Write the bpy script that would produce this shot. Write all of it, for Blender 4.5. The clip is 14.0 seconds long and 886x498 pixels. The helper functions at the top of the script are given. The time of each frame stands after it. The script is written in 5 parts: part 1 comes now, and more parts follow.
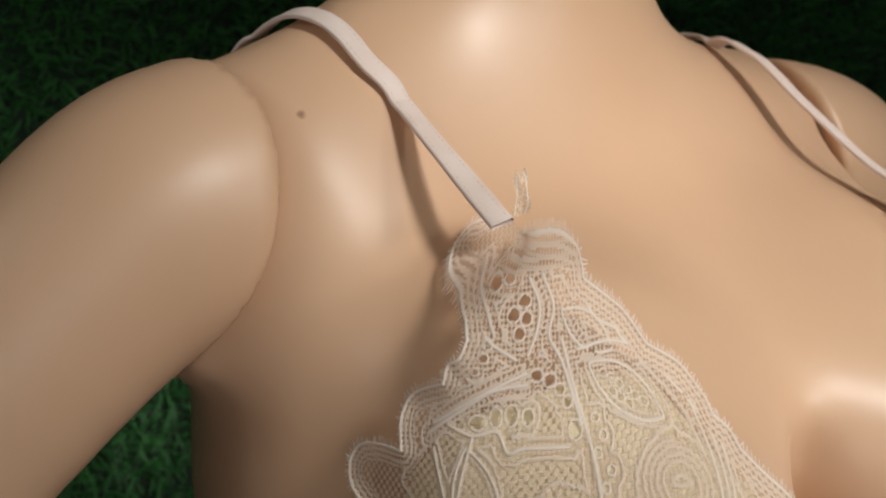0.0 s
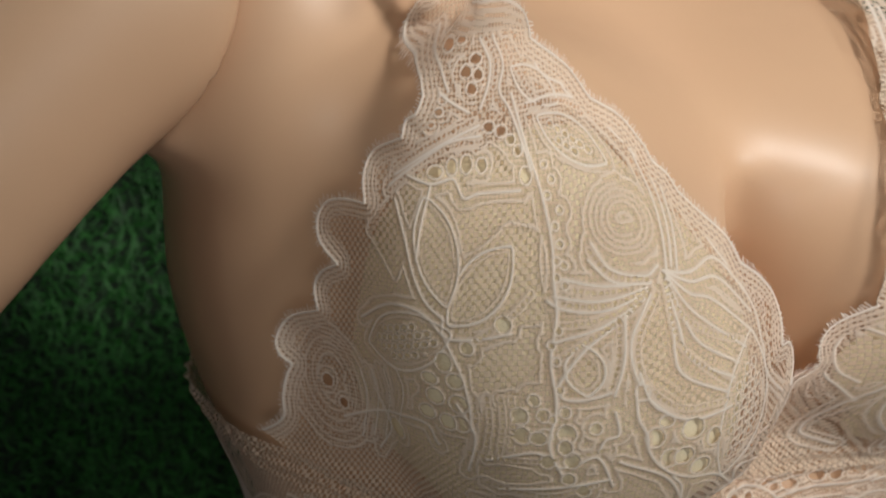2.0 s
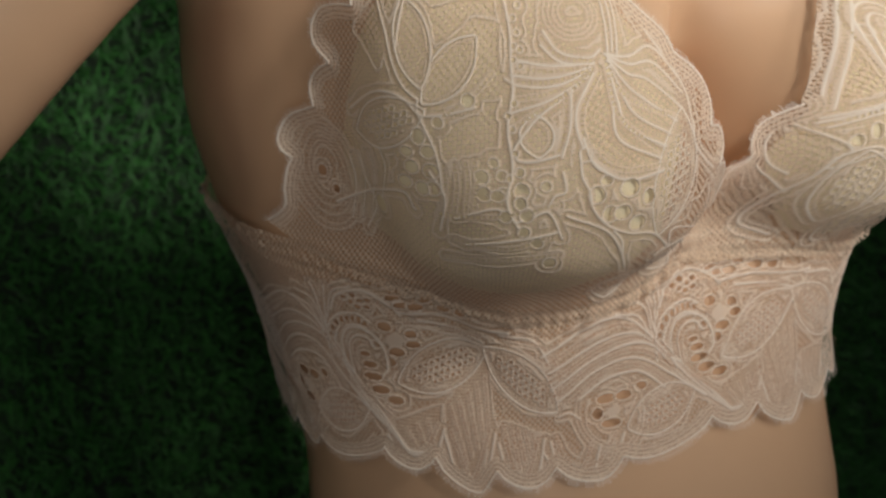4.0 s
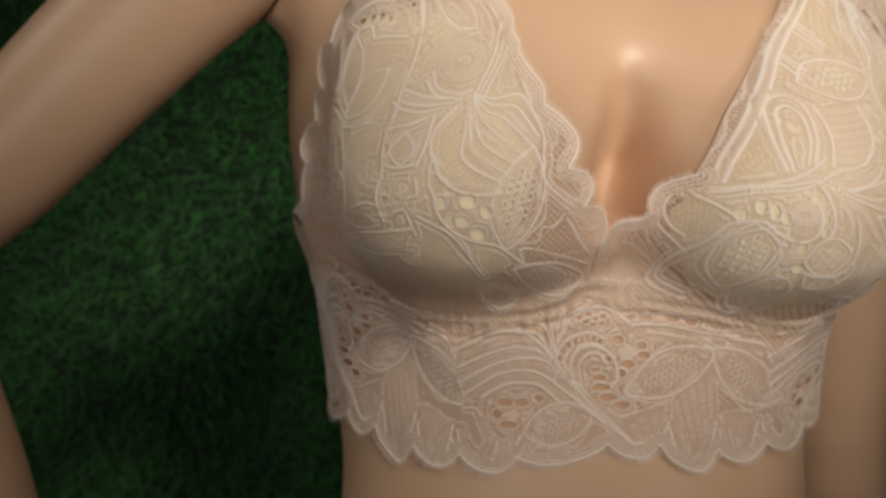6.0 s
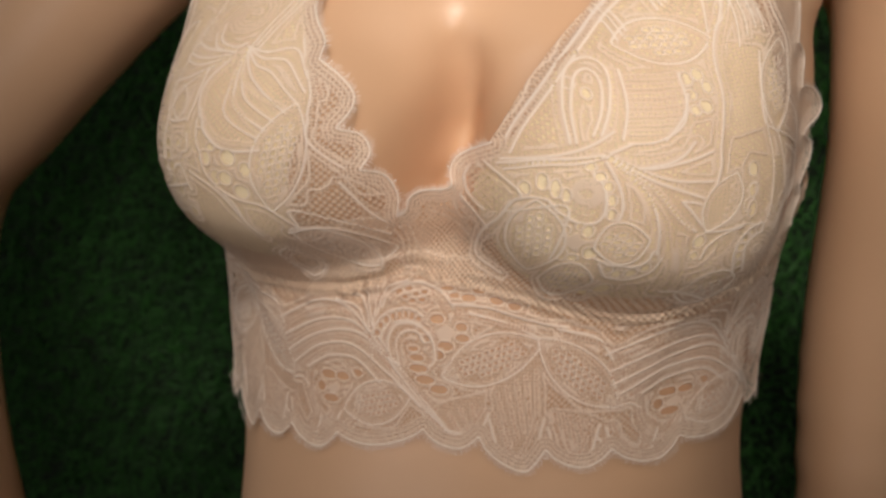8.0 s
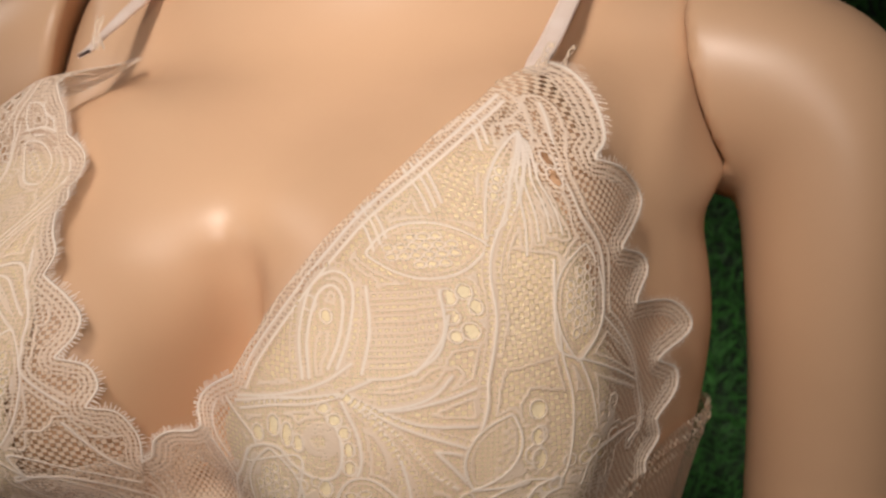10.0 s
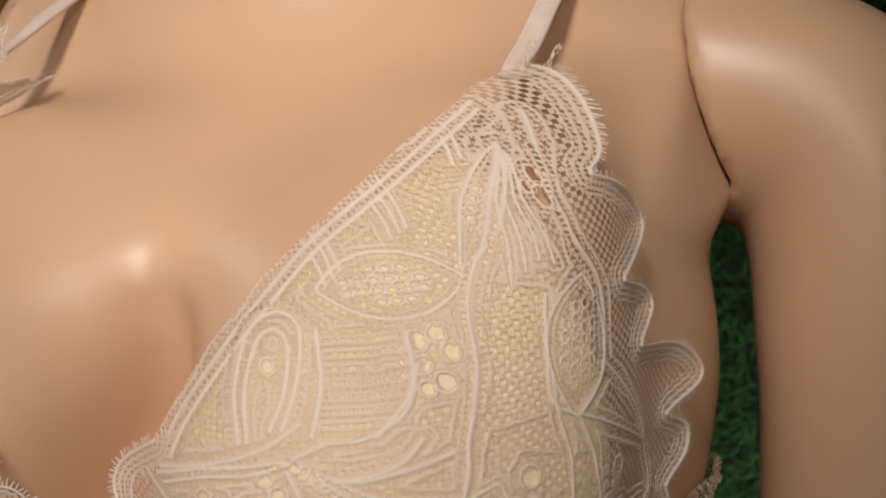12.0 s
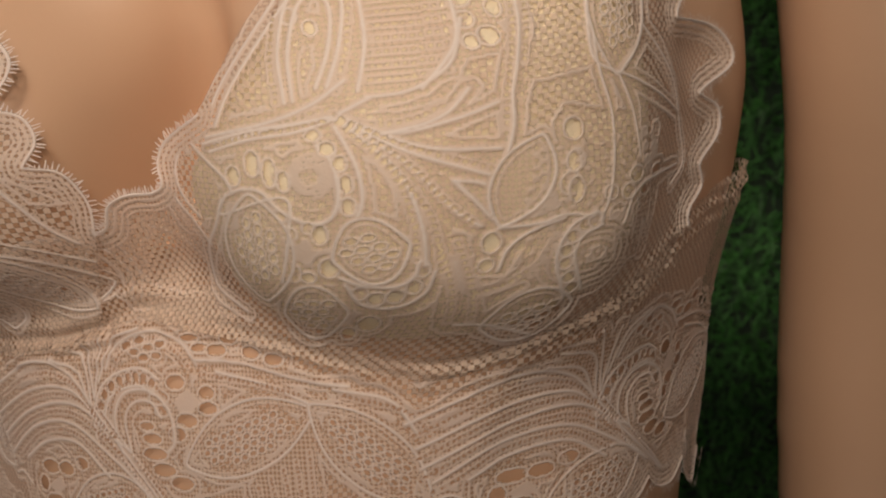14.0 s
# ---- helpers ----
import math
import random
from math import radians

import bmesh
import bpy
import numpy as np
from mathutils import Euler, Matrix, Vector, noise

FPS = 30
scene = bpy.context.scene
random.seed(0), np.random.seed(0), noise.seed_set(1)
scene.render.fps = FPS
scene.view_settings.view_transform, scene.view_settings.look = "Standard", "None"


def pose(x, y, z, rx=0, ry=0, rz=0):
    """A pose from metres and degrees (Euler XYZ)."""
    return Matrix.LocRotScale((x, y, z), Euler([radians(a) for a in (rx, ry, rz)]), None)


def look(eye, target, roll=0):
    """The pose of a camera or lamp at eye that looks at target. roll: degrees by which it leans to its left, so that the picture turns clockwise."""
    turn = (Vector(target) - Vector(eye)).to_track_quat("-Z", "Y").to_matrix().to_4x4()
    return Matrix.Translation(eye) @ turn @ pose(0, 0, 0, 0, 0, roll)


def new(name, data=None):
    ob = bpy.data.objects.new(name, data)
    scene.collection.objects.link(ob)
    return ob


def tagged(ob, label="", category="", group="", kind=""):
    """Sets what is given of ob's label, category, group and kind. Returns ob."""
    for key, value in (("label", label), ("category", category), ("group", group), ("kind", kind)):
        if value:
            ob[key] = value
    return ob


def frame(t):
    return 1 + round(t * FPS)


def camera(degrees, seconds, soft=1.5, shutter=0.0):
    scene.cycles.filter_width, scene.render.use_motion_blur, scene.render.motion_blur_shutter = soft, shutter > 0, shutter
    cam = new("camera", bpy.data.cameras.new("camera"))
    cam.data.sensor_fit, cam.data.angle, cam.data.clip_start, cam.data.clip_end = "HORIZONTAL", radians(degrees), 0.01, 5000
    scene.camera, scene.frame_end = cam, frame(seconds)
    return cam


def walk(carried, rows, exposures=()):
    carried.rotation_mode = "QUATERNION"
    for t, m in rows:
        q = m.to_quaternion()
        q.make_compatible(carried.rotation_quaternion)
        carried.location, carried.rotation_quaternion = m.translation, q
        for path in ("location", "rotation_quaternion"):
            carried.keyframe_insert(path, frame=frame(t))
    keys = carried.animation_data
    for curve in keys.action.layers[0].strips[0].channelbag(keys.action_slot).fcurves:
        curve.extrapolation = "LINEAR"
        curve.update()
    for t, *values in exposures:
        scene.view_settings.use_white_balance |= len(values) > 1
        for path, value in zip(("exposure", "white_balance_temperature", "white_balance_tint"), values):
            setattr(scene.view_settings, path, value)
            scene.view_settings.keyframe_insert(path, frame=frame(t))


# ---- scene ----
# ---- camera and its way ----
cam = camera(34.03, 14.0, soft=1.9)
cam.data.dof.use_dof, cam.data.dof.focus_distance, cam.data.dof.aperture_fstop = True, .38, 26.0
walk(cam, [
    (0, look((-0.2155, -0.3851, 1.4303), (0.0485, 0.2464, 1.2837), -3.43)),
    (0.5, look((-0.2185, -0.3927, 1.4290), (0.0530, 0.2313, 1.2652), -3.48)),
    (1, look((-0.2212, -0.3974, 1.4261), (0.0479, 0.2220, 1.2421), -4.07)),
    (1.5, look((-0.2265, -0.4038, 1.4179), (0.0464, 0.2077, 1.2142), -4.44)),
    (2, look((-0.2327, -0.4153, 1.4096), (0.0418, 0.1927, 1.1976), -4.64)),
    (2.5, look((-0.2408, -0.4267, 1.4013), (0.0376, 0.1747, 1.1759), -4.63)),
    (3, look((-0.2535, -0.4421, 1.3902), (0.0158, 0.1544, 1.1417), -4.91)),
    (3.2, look((-0.2597, -0.4489, 1.3860), (0.0066, 0.1470, 1.1330), -5.00)),
    (5.3, look((-0.1905, -0.6155, 1.3445), (-0.0312, 0.0501, 1.1977), -0.49)),
    (5.5, look((-0.1225, -0.6365, 1.3338), (-0.0339, 0.0434, 1.1930), 0.09)),
    (6, look((-0.0231, -0.6667, 1.3331), (-0.0462, 0.0194, 1.1963), -1.20)),
    (6.5, look((0.0214, -0.6829, 1.3291), (-0.0836, -0.0012, 1.2099), -0.05)),
    (7, look((0.1177, -0.6931, 1.3249), (-0.0321, -0.0201, 1.2035), -0.19)),
    (7.5, look((0.2030, -0.6664, 1.3246), (-0.0029, -0.0146, 1.1733), -1.63)),
    (8, look((0.2530, -0.5757, 1.3140), (-0.0216, 0.0529, 1.1747), -1.40)),
    (8.5, look((0.2990, -0.5105, 1.3108), (-0.0276, 0.0923, 1.1695), -1.74)),
    (9, look((0.3317, -0.4905, 1.3080), (-0.0186, 0.1051, 1.1959), -2.53)),
    (9.2, look((0.3443, -0.4796, 1.3140), (-0.0188, 0.1115, 1.2211), -2.59)),
    (11.3, look((0.3078, -0.3616, 1.2967), (-0.0367, 0.2477, 1.2831), -3.70)),
    (11.5, look((0.3027, -0.3614, 1.2965), (-0.0408, 0.2484, 1.2851), -3.58)),
    (12, look((0.2972, -0.3605, 1.2975), (-0.0457, 0.2495, 1.2817), -3.42)),
    (12.5, look((0.2931, -0.3633, 1.2911), (-0.0495, 0.2466, 1.2668), -3.41)),
    (13, look((0.2898, -0.3679, 1.2805), (-0.0439, 0.2458, 1.2360), -3.66)),
    (13.5, look((0.2889, -0.3714, 1.2680), (-0.0468, 0.2389, 1.1986), -4.21)),
    (14, look((0.2876, -0.3736, 1.2561), (-0.0539, 0.2305, 1.1643), -4.92)),
], exposures=[(0, -.14, 5750, 6), (1.5, -.12, 5750, 6), (3, -.09, 5950, 6), (5.5, -.14, 6050, 9), (6.5, -.12, 6200, 10), (7.5, -.06, 6450, 15), (9, .02, 6450, 15), (11.3, -.28, 6300, 14), (12.5, -.3, 6300, 14), (14, -.38, 6700, 19)])

# ---- light ----
world = bpy.data.worlds.new("world")
scene.world = world
world.use_nodes = True
world.node_tree.nodes["Background"].inputs[0].default_value = (1.0, .93, .84, 1)
world.node_tree.nodes["Background"].inputs[1].default_value = 0.065


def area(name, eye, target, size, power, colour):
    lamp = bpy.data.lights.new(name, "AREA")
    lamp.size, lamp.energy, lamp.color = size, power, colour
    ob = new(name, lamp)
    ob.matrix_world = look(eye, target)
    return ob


def spot(name, eye, target, cone, blend, radius_, power, colour):
    lamp = bpy.data.lights.new(name, "SPOT")
    lamp.spot_size, lamp.spot_blend, lamp.shadow_soft_size = radians(cone), blend, radius_
    lamp.energy, lamp.color = power, colour
    ob = new(name, lamp)
    ob.matrix_world = look(eye, target)
    return ob


spot("key_light", (.52, -1.38, 2.36), (.04, 0, 1.37), 17, 1.0, .19, 172, (1, .89, .77))
spot("side_light", (-1.55, -.16, 2.36), (-.10, .06, 1.22), 50, 1.0, .22, 14, (1, .90, .77))
spot("far_light", (1.05, -1.55, 1.66), (.085, -.06, 1.26), 13, 1.0, .15, 80, (1, .89, .77))
# soft fill added for the flank and lower grass; no window or lamp stands there
area("fill_light", (-.95, -2.4, 1.25), (-.05, 0, 1.2), 1.1, 8.5, (1, .95, .90))


# ---- materials ----
class Nodes:
    """Short names for building a node material."""

    def __init__(self, name):
        self.m = bpy.data.materials.new(name)
        self.m.use_nodes = True
        self.t = self.m.node_tree
        self.b = self.t.nodes["Principled BSDF"]
        self.out = self.t.nodes["Material Output"]

    def node(self, kind, **inputs):
        n = self.t.nodes.new(kind)
        for k, v in inputs.items():
            self.link(v, n.inputs[int(k[1:]) if k[0] == "i" and k[1:].isdigit() else k.replace("_", " ")])
        return n

    def link(self, v, socket):
        if isinstance(v, bpy.types.NodeSocket):
            self.t.links.new(v, socket)
        else:
            socket.default_value = v

    def math(self, op, a, b=0.0, c=0.0, clamp=False):
        n = self.t.nodes.new("ShaderNodeMath")
        n.operation, n.use_clamp = op, clamp
        for k, v in enumerate((a, b, c)):
            self.link(v, n.inputs[k])
        return n.outputs[0]

    def ramp(self, v, a, b, lo=0.0, hi=1.0):
        n = self.t.nodes.new("ShaderNodeMapRange")
        for k, x in enumerate((v, a, b, lo, hi)):
            self.link(x, n.inputs[k])
        return n.outputs[0]

    def mix(self, f, a, b):
        n = self.t.nodes.new("ShaderNodeMix")
        n.data_type = "RGBA"
        self.link(f, n.inputs[0])
        self.link((*a, 1) if isinstance(a, tuple) else a, n.inputs[6])
        self.link((*b, 1) if isinstance(b, tuple) else b, n.inputs[7])
        return n.outputs[2]

    def noise(self, scale, detail=3, coord=None):
        n = self.node("ShaderNodeTexNoise", Scale=scale, Detail=detail)
        self.link(coord or self.node("ShaderNodeTexCoord").outputs["Object"], n.inputs["Vector"])
        return n.outputs[0]

    def attr(self, name):
        n = self.t.nodes.new("ShaderNodeAttribute")
        n.attribute_name = name
        return n.outputs["Fac"]

    def bump(self, h, strength, distance):
        n = self.node("ShaderNodeBump", Strength=strength, Distance=distance, Height=h)
        self.link(n.outputs[0], self.b.inputs["Normal"])

    def set(self, **v):
        for k, x in v.items():
            self.link((*x, 1) if isinstance(x, tuple) and len(x) == 3 else x, self.b.inputs[k.replace("_", " ")])


def skin_material():
    n = Nodes("mannequin_plastic")
    big, fine = n.noise(9, 4), n.noise(240, 3)
    col = n.mix(n.ramp(big, .35, .7), (.60, .385, .235), (.665, .43, .265))
    place = n.node("ShaderNodeTexCoord").outputs["Object"]
    # small scuffs and dark flecks in the paint
    for (x, y, z), r in (((-.088, .022, 1.382), .0020), ((-.110, .011, 1.366), .0022), ((-.117, .013, 1.367), .0014), ((.020, -.055, 1.262), .0010), ((.058, -.058, 1.290), .0011), ((-.330, .036, 1.190), .0012)):
        v = n.t.nodes.new("ShaderNodeVectorMath")
        v.operation = "DISTANCE"
        n.link(place, v.inputs[0])
        v.inputs[1].default_value = (x, y, z)
        d = n.math("ADD", v.outputs["Value"], n.math("MULTIPLY", n.math("SUBTRACT", fine, .5), r * 1.6))
        col = n.mix(n.ramp(d, r * .4, r, .75, 0), col, (.20, .10, .06))
    n.set(Base_Color=col, Roughness=n.ramp(n.noise(60, 5), .3, .7, .40, .50), IOR=1.48, Coat_Weight=.30, Coat_Roughness=.36)
    n.bump(n.noise(700, 2), .04, .0004)
    return n.m


def lace_material():
    n = Nodes("lace")
    uv = n.t.nodes.new("ShaderNodeUVMap")
    uv.uv_map = "chart"
    sep = n.node("ShaderNodeSeparateXYZ", Vector=uv.outputs[0])
    wob = n.noise(70, 2)
    u = n.math("ADD", n.math("MULTIPLY", sep.outputs[0], 100), n.math("MULTIPLY", wob, 2.2))
    v = n.math("ADD", n.math("MULTIPLY", sep.outputs[1], 100), n.math("MULTIPLY", wob, 2.2))

    def holes(x, y, period, edge):
        """Round holes on a square lattice."""
        k = 6.2832 / period
        s = n.math("ADD", n.math("COSINE", n.math("MULTIPLY", x, k)), n.math("COSINE", n.math("MULTIPLY", y, k)))
        return n.ramp(s, edge - .22, edge + .22, 1, 0)
    a, b = n.math("ADD", u, v), n.math("SUBTRACT", u, v)
    net = holes(a, b, 2.8, .12)
    dots = holes(n.math("MULTIPLY", a, .8), b, 2.4, .16)
    pins = holes(u, v, 1.35, .30)
    fill, cord, rim = n.attr("fill"), n.attr("cord"), n.attr("rim")
    satin = n.ramp(fill, .88, .94)
    is_pin = n.math("MULTIPLY", n.ramp(fill, .71, .76), n.math("SUBTRACT", 1, satin))
    is_dot = n.math("MULTIPLY", n.ramp(fill, .50, .55), n.math("SUBTRACT", 1, n.ramp(fill, .71, .76)))
    is_net = n.math("MULTIPLY", n.ramp(fill, .14, .2), n.math("SUBTRACT", 1, n.ramp(fill, .50, .55)))
    op = n.math("MULTIPLY", satin, .92)
    for which, pattern, low in ((is_pin, pins, .12), (is_dot, dots, .04), (is_net, net, .04)):
        op = n.math("ADD", op, n.math("MULTIPLY", which, n.ramp(pattern, 0, 1, low, .9)))
    op = n.math("MAXIMUM", op, n.ramp(cord, .25, .6, 0, .98))
    op = n.math("MULTIPLY", op, n.ramp(rim, .44, .56), clamp=True)
    col = n.mix(n.ramp(n.noise(35, 3), .35, .65), (.82, .66, .505), (.87, .725, .565))
    col = n.mix(n.math("MULTIPLY", satin, .5), col, (.89, .775, .67))
    col = n.mix(n.ramp(cord, .2, .8, 0, .8), col, (.94, .87, .79))
    n.set(Base_Color=col, Roughness=.8, Sheen_Weight=.15)
    n.b.inputs["Specular IOR Level"].default_value = .25
    h = n.math("ADD", n.math("MULTIPLY", op, 1.0), n.math("MULTIPLY", n.noise(1500, 2), .5))
    n.bump(h, .5, .0006)
    thin = n.node("ShaderNodeBsdfTranslucent", Color=col)
    body = n.node("ShaderNodeMixShader", i0=.28, i1=n.b.outputs[0], i2=thin.outputs[0])
    clear = n.node("ShaderNodeBsdfTransparent")
    last = n.node("ShaderNodeMixShader", i0=op, i1=clear.outputs[0], i2=body.outputs[0])
    n.link(last.outputs[0], n.out.inputs[0])
    return n.m


def cloth_material(name, a, b, scale, rough=.8, grain=900, depth=.0004):
    n = Nodes(name)
    n.set(Base_Color=n.mix(n.ramp(n.noise(scale, 4), .3, .7), a, b), Roughness=rough)
    n.b.inputs["Specular IOR Level"].default_value = .2
    n.bump(n.noise(grain, 2), .5, depth)
    return n.m


def grass_material():
    n = Nodes("artificial_grass")
    isl = n.node("ShaderNodeNewGeometry").outputs["Random Per Island"]
    col = n.mix(isl, (.016, .085, .012), (.042, .20, .026))
    col = n.mix(n.ramp(isl, .96, .99), col, (.05, .11, .045))
    col = n.mix(n.ramp(n.noise(4, 4), .35, .7, 0, .5), col, (.013, .050, .012))
    n.set(Base_Color=col, Roughness=.6)
    return n.m


def wall_material(name, a, b, scale, rough=.85):
    n = Nodes(name)
    n.set(Base_Color=n.mix(n.noise(scale, 5), a, b), Roughness=rough)
    n.bump(n.noise(scale * 20, 3), .3, .002)
    return n.m


SKIN = skin_material()
LACE = lace_material()
PAD = cloth_material("pad_foam", (.80, .69, .465), (.85, .75, .535), 30)
STRAP = cloth_material("strap_elastic", (.74, .60, .52), (.80, .68, .61), 80, .6, 2200, .0003)
THREAD = cloth_material("thread", (.62, .47, .38), (.82, .72, .62), 200)
FRINGE = cloth_material("fringe_thread", (.80, .70, .60), (.86, .78, .70), 200)
GRASS = grass_material()
MAT = wall_material("turf_backing", (.006, .018, .006), (.012, .03, .010), 12)
PAINT = wall_material("wall_paint", (.50, .47, .42), (.56, .52, .47), 3)
FLOOR = wall_material("floor_vinyl", (.16, .13, .11), (.22, .18, .15), 5, .5)

# ---------------------------------------------------------------- body form
AX = 0.03          # the upright axis of the torso, in y


def smin(a, b, k):
    h = np.clip(0.5 + 0.5 * (b - a) / k, 0, 1)
    return b + (a - b) * h - k * h * (1 - h)


def ellipsoid(p, c, r):
    q = p - np.array(c)
    r = np.array(r)
    k0 = np.sqrt(((q / r) ** 2).sum(-1))
    k1 = np.sqrt(((q / (r * r)) ** 2).sum(-1))
    return k0 * (k0 - 1) / np.maximum(k1, 1e-9)


def capsule(p, a, b, ra, rb):
    a, b = np.array(a, float), np.array(b, float)
    d = b - a
    h = np.clip(((p - a) @ d) / (d @ d), 0, 1)
    return np.sqrt(((p - a - h[..., None] * d) ** 2).sum(-1)) - (ra + (rb - ra) * h)


# height, half width, front y, back y of the torso
PROFILE = np.array([
    (0.7, 0.1600, -0.0600, 0.1500),
    (0.86, 0.1650, -0.0700, 0.1600),
    (0.95, 0.1379, -0.0823, 0.1350),
    (1.01, 0.1152, -0.0863, 0.1150),
    (1.06, 0.1145, -0.0873, 0.1113),
    (1.1, 0.1103, -0.0786, 0.1103),
    (1.15, 0.1174, -0.0721, 0.1267),
    (1.175, 0.1168, -0.0715, 0.1332),
    (1.2, 0.1290, -0.0540, 0.1314),
    (1.25, 0.1375, -0.0380, 0.1355),
    (1.3, 0.1334, -0.0400, 0.1390),
    (1.335, 0.1374, -0.0200, 0.1320),
    (1.365, 0.1096, 0.0081, 0.1120),
    (1.385, 0.0646, 0.0221, 0.0950),
    (1.44, 0.0406, 0.0331, 0.0850),
])


def turned(p):
    """From the world into the trunk's own axes: a slight turn, with the left shoulder drawn back."""
    c, n = math.cos(YAW), math.sin(YAW)
    h = np.clip((p[..., 2] - 1.285) / .065, 0, 1)
    back = .29 * h * h * (3 - 2 * h) * np.maximum(p[..., 0] + .10, 0)
    x, y = p[..., 0] - MID, p[..., 1] - AX - back
    return np.stack([c * x + n * y, AX - n * x + c * y, p[..., 2]], -1)


def torso(p):
    z = p[..., 2]
    a, f, b = (np.interp(z, SMOOTHZ, s) for s in SMOOTHED)
    c, half = (f + b) / 2, (b - f) / 2
    w = np.where(p[..., 1] > c, POW + .6 * np.clip((1.30 - z) / .06, 0, 1), POW)
    q = (np.abs(p[..., 0] / a) ** w + np.abs((p[..., 1] - c) / half) ** w) ** (1 / w)
    return (q - 1) * np.minimum(a, half) * 0.95


SMOOTHZ = np.linspace(0.7, 1.44, 300)
_kern = np.exp(-np.linspace(-2, 2, 31) ** 2)
SMOOTHED = [np.convolve(np.pad(np.interp(SMOOTHZ, PROFILE[:, 0], PROFILE[:, k]), 15, mode="edge"), _kern / _kern.sum(), "valid") for k in (1, 2, 3)]


YAW, MID, POW = (0.0029, 0.0146, 2.2452)
# the middles of the two breasts, and the half axes of the padded cups
BREAST = {-1: (-0.0442, -0.0703, 1.2392), 1: (0.0811, -0.0520, 1.2278)}
PAD_R = (0.0538, 0.0477, 0.0571)
UPPER, UPPER_R = (0.0018, 0.0185, 0.0351), (0.0483, 0.0211, 0.0706)


CUT = 0.041      # the crease under the cups, below their middles
TUCK = (0.0131, 0.0110)   # how far the underside of each cup draws back towards the ribs


def lobes(p, s, grow, upper):
    """One breast: its round lower part and the slope above it."""
    x, y, z = BREAST[s]
    u = np.clip((z + .01 - p[..., 2]) / .06, 0, 1.2)
    q = p - np.stack([np.zeros_like(u), TUCK[s > 0] * u ** 1.5, np.zeros_like(u)], -1)
    e = ellipsoid(q, (x, y, z), [r + grow for r in PAD_R])
    e = -smin(-e, p[..., 2] - (z - CUT - grow), .022)
    u = ellipsoid(p, (x + s * UPPER[0], y + UPPER[1], z + UPPER[2]), [r + upper for r in UPPER_R])
    return e, u


def padded(p):
    d = [smin(*lobes(p, s, 0, 0), .035) for s in (-1, 1)]
    return smin(d[0], d[1], .045)


SHO = {-1: (1.3790, 0.0473, 1.3570, 0.0382, 0.0400), 1: (1.3541, 0.0640, 1.3362, 0.0345, 0.0314)}
NECK = (.052, .037, .036, .040)


def trunk(p):
    p = turned(p)
    d = torso(p)
    (e0, u0), (e1, u1) = (lobes(p, s, -.004, -.0012) for s in (-1, 1))
    d = smin(d, smin(u0, u1, .014), .060)
    d = smin(d, smin(e0, e1, .010), .022)
    for s in (-1, 1):
        d = smin(d, capsule(p, (s * .02, .055, SHO[s][0]), (s * .150, SHO[s][1], SHO[s][2]), SHO[s][3], SHO[s][4]), .035)
        d = smin(d, capsule(p, (s * .015, .024, 1.340), (s * .12, .034, 1.345), .004, .006), .05)
    d = smin(d, capsule(p, (.002, NECK[0], 1.36), (.012, NECK[1], 1.50), NECK[2], NECK[3]), .035)
    return np.maximum(d, p[..., 2] - 1.455)


def seam_plane(p, s):
    """Beyond the shoulder seam of one side when positive."""
    if s > 0:
        return (p[..., 0] - .1470) * .98 - (p[..., 1] - .0517) * .012 + (np.maximum(p[..., 2], 1.29) - 1.3278) * .19
    return (-p[..., 0] - .1035) * .863 - (p[..., 1] - .0098) * .453 + (p[..., 2] - 1.3589) * .223


# the arms as chains of x, y, z and radius
ARM = {-1: [(-0.1068, 0.0458, 1.3584, 0.0415), (-0.1499, 0.0379, 1.3421, 0.0373), (-0.2562, 0.0328, 1.2480, 0.0325), (-0.3143, 0.0442, 1.1846, 0.0258), (-0.2705, -0.0171, 1.0872, 0.0250), (-0.2394, -0.0150, 0.9258, 0.0233)],
       1: [(0.0979, 0.0990, 1.3404, 0.0400), (0.1760, 0.1190, 1.3170, 0.0385), (0.1826, 0.1162, 1.2376, 0.0309), (0.1689, 0.1341, 1.0909, 0.0322), (0.1759, 0.0956, 0.8505, 0.0260)]}
HAND = {-1: ((-.215, -.025, .885), (.035, .022, .05)), 1: ((.172, .090, .780), (.018, .035, .07))}


def arm(p, s):
    pts = np.array(ARM[s])
    pts = np.vstack([2 * pts[0] - pts[1], pts, 2 * pts[-1] - pts[-2]])
    chain = []
    for k in range(len(pts) - 3):
        for t in np.arange(0, 1, .125):
            w = np.array([-.5 * t + t * t - .5 * t ** 3, 1 - 2.5 * t * t + 1.5 * t ** 3, .5 * t + 2 * t * t - 1.5 * t ** 3, -.5 * t * t + .5 * t ** 3])
            chain.append(w @ pts[k:k + 4])
    chain.append(pts[-2])
    d = None
    for a, b in zip(chain, chain[1:]):
        e = capsule(p, a[:3], b[:3], a[3], b[3])
        d = e if d is None else smin(d, e, .006)
    return smin(d, ellipsoid(p, *HAND[s]), .02)


def dressed(p):
    """The body with the padded cups on it, as the cloth lies over it."""
    q = turned(p)
    t = torso(q) - .0012
    return smin(smin(t, trunk(p) - .001, .004), padded(q), .006)


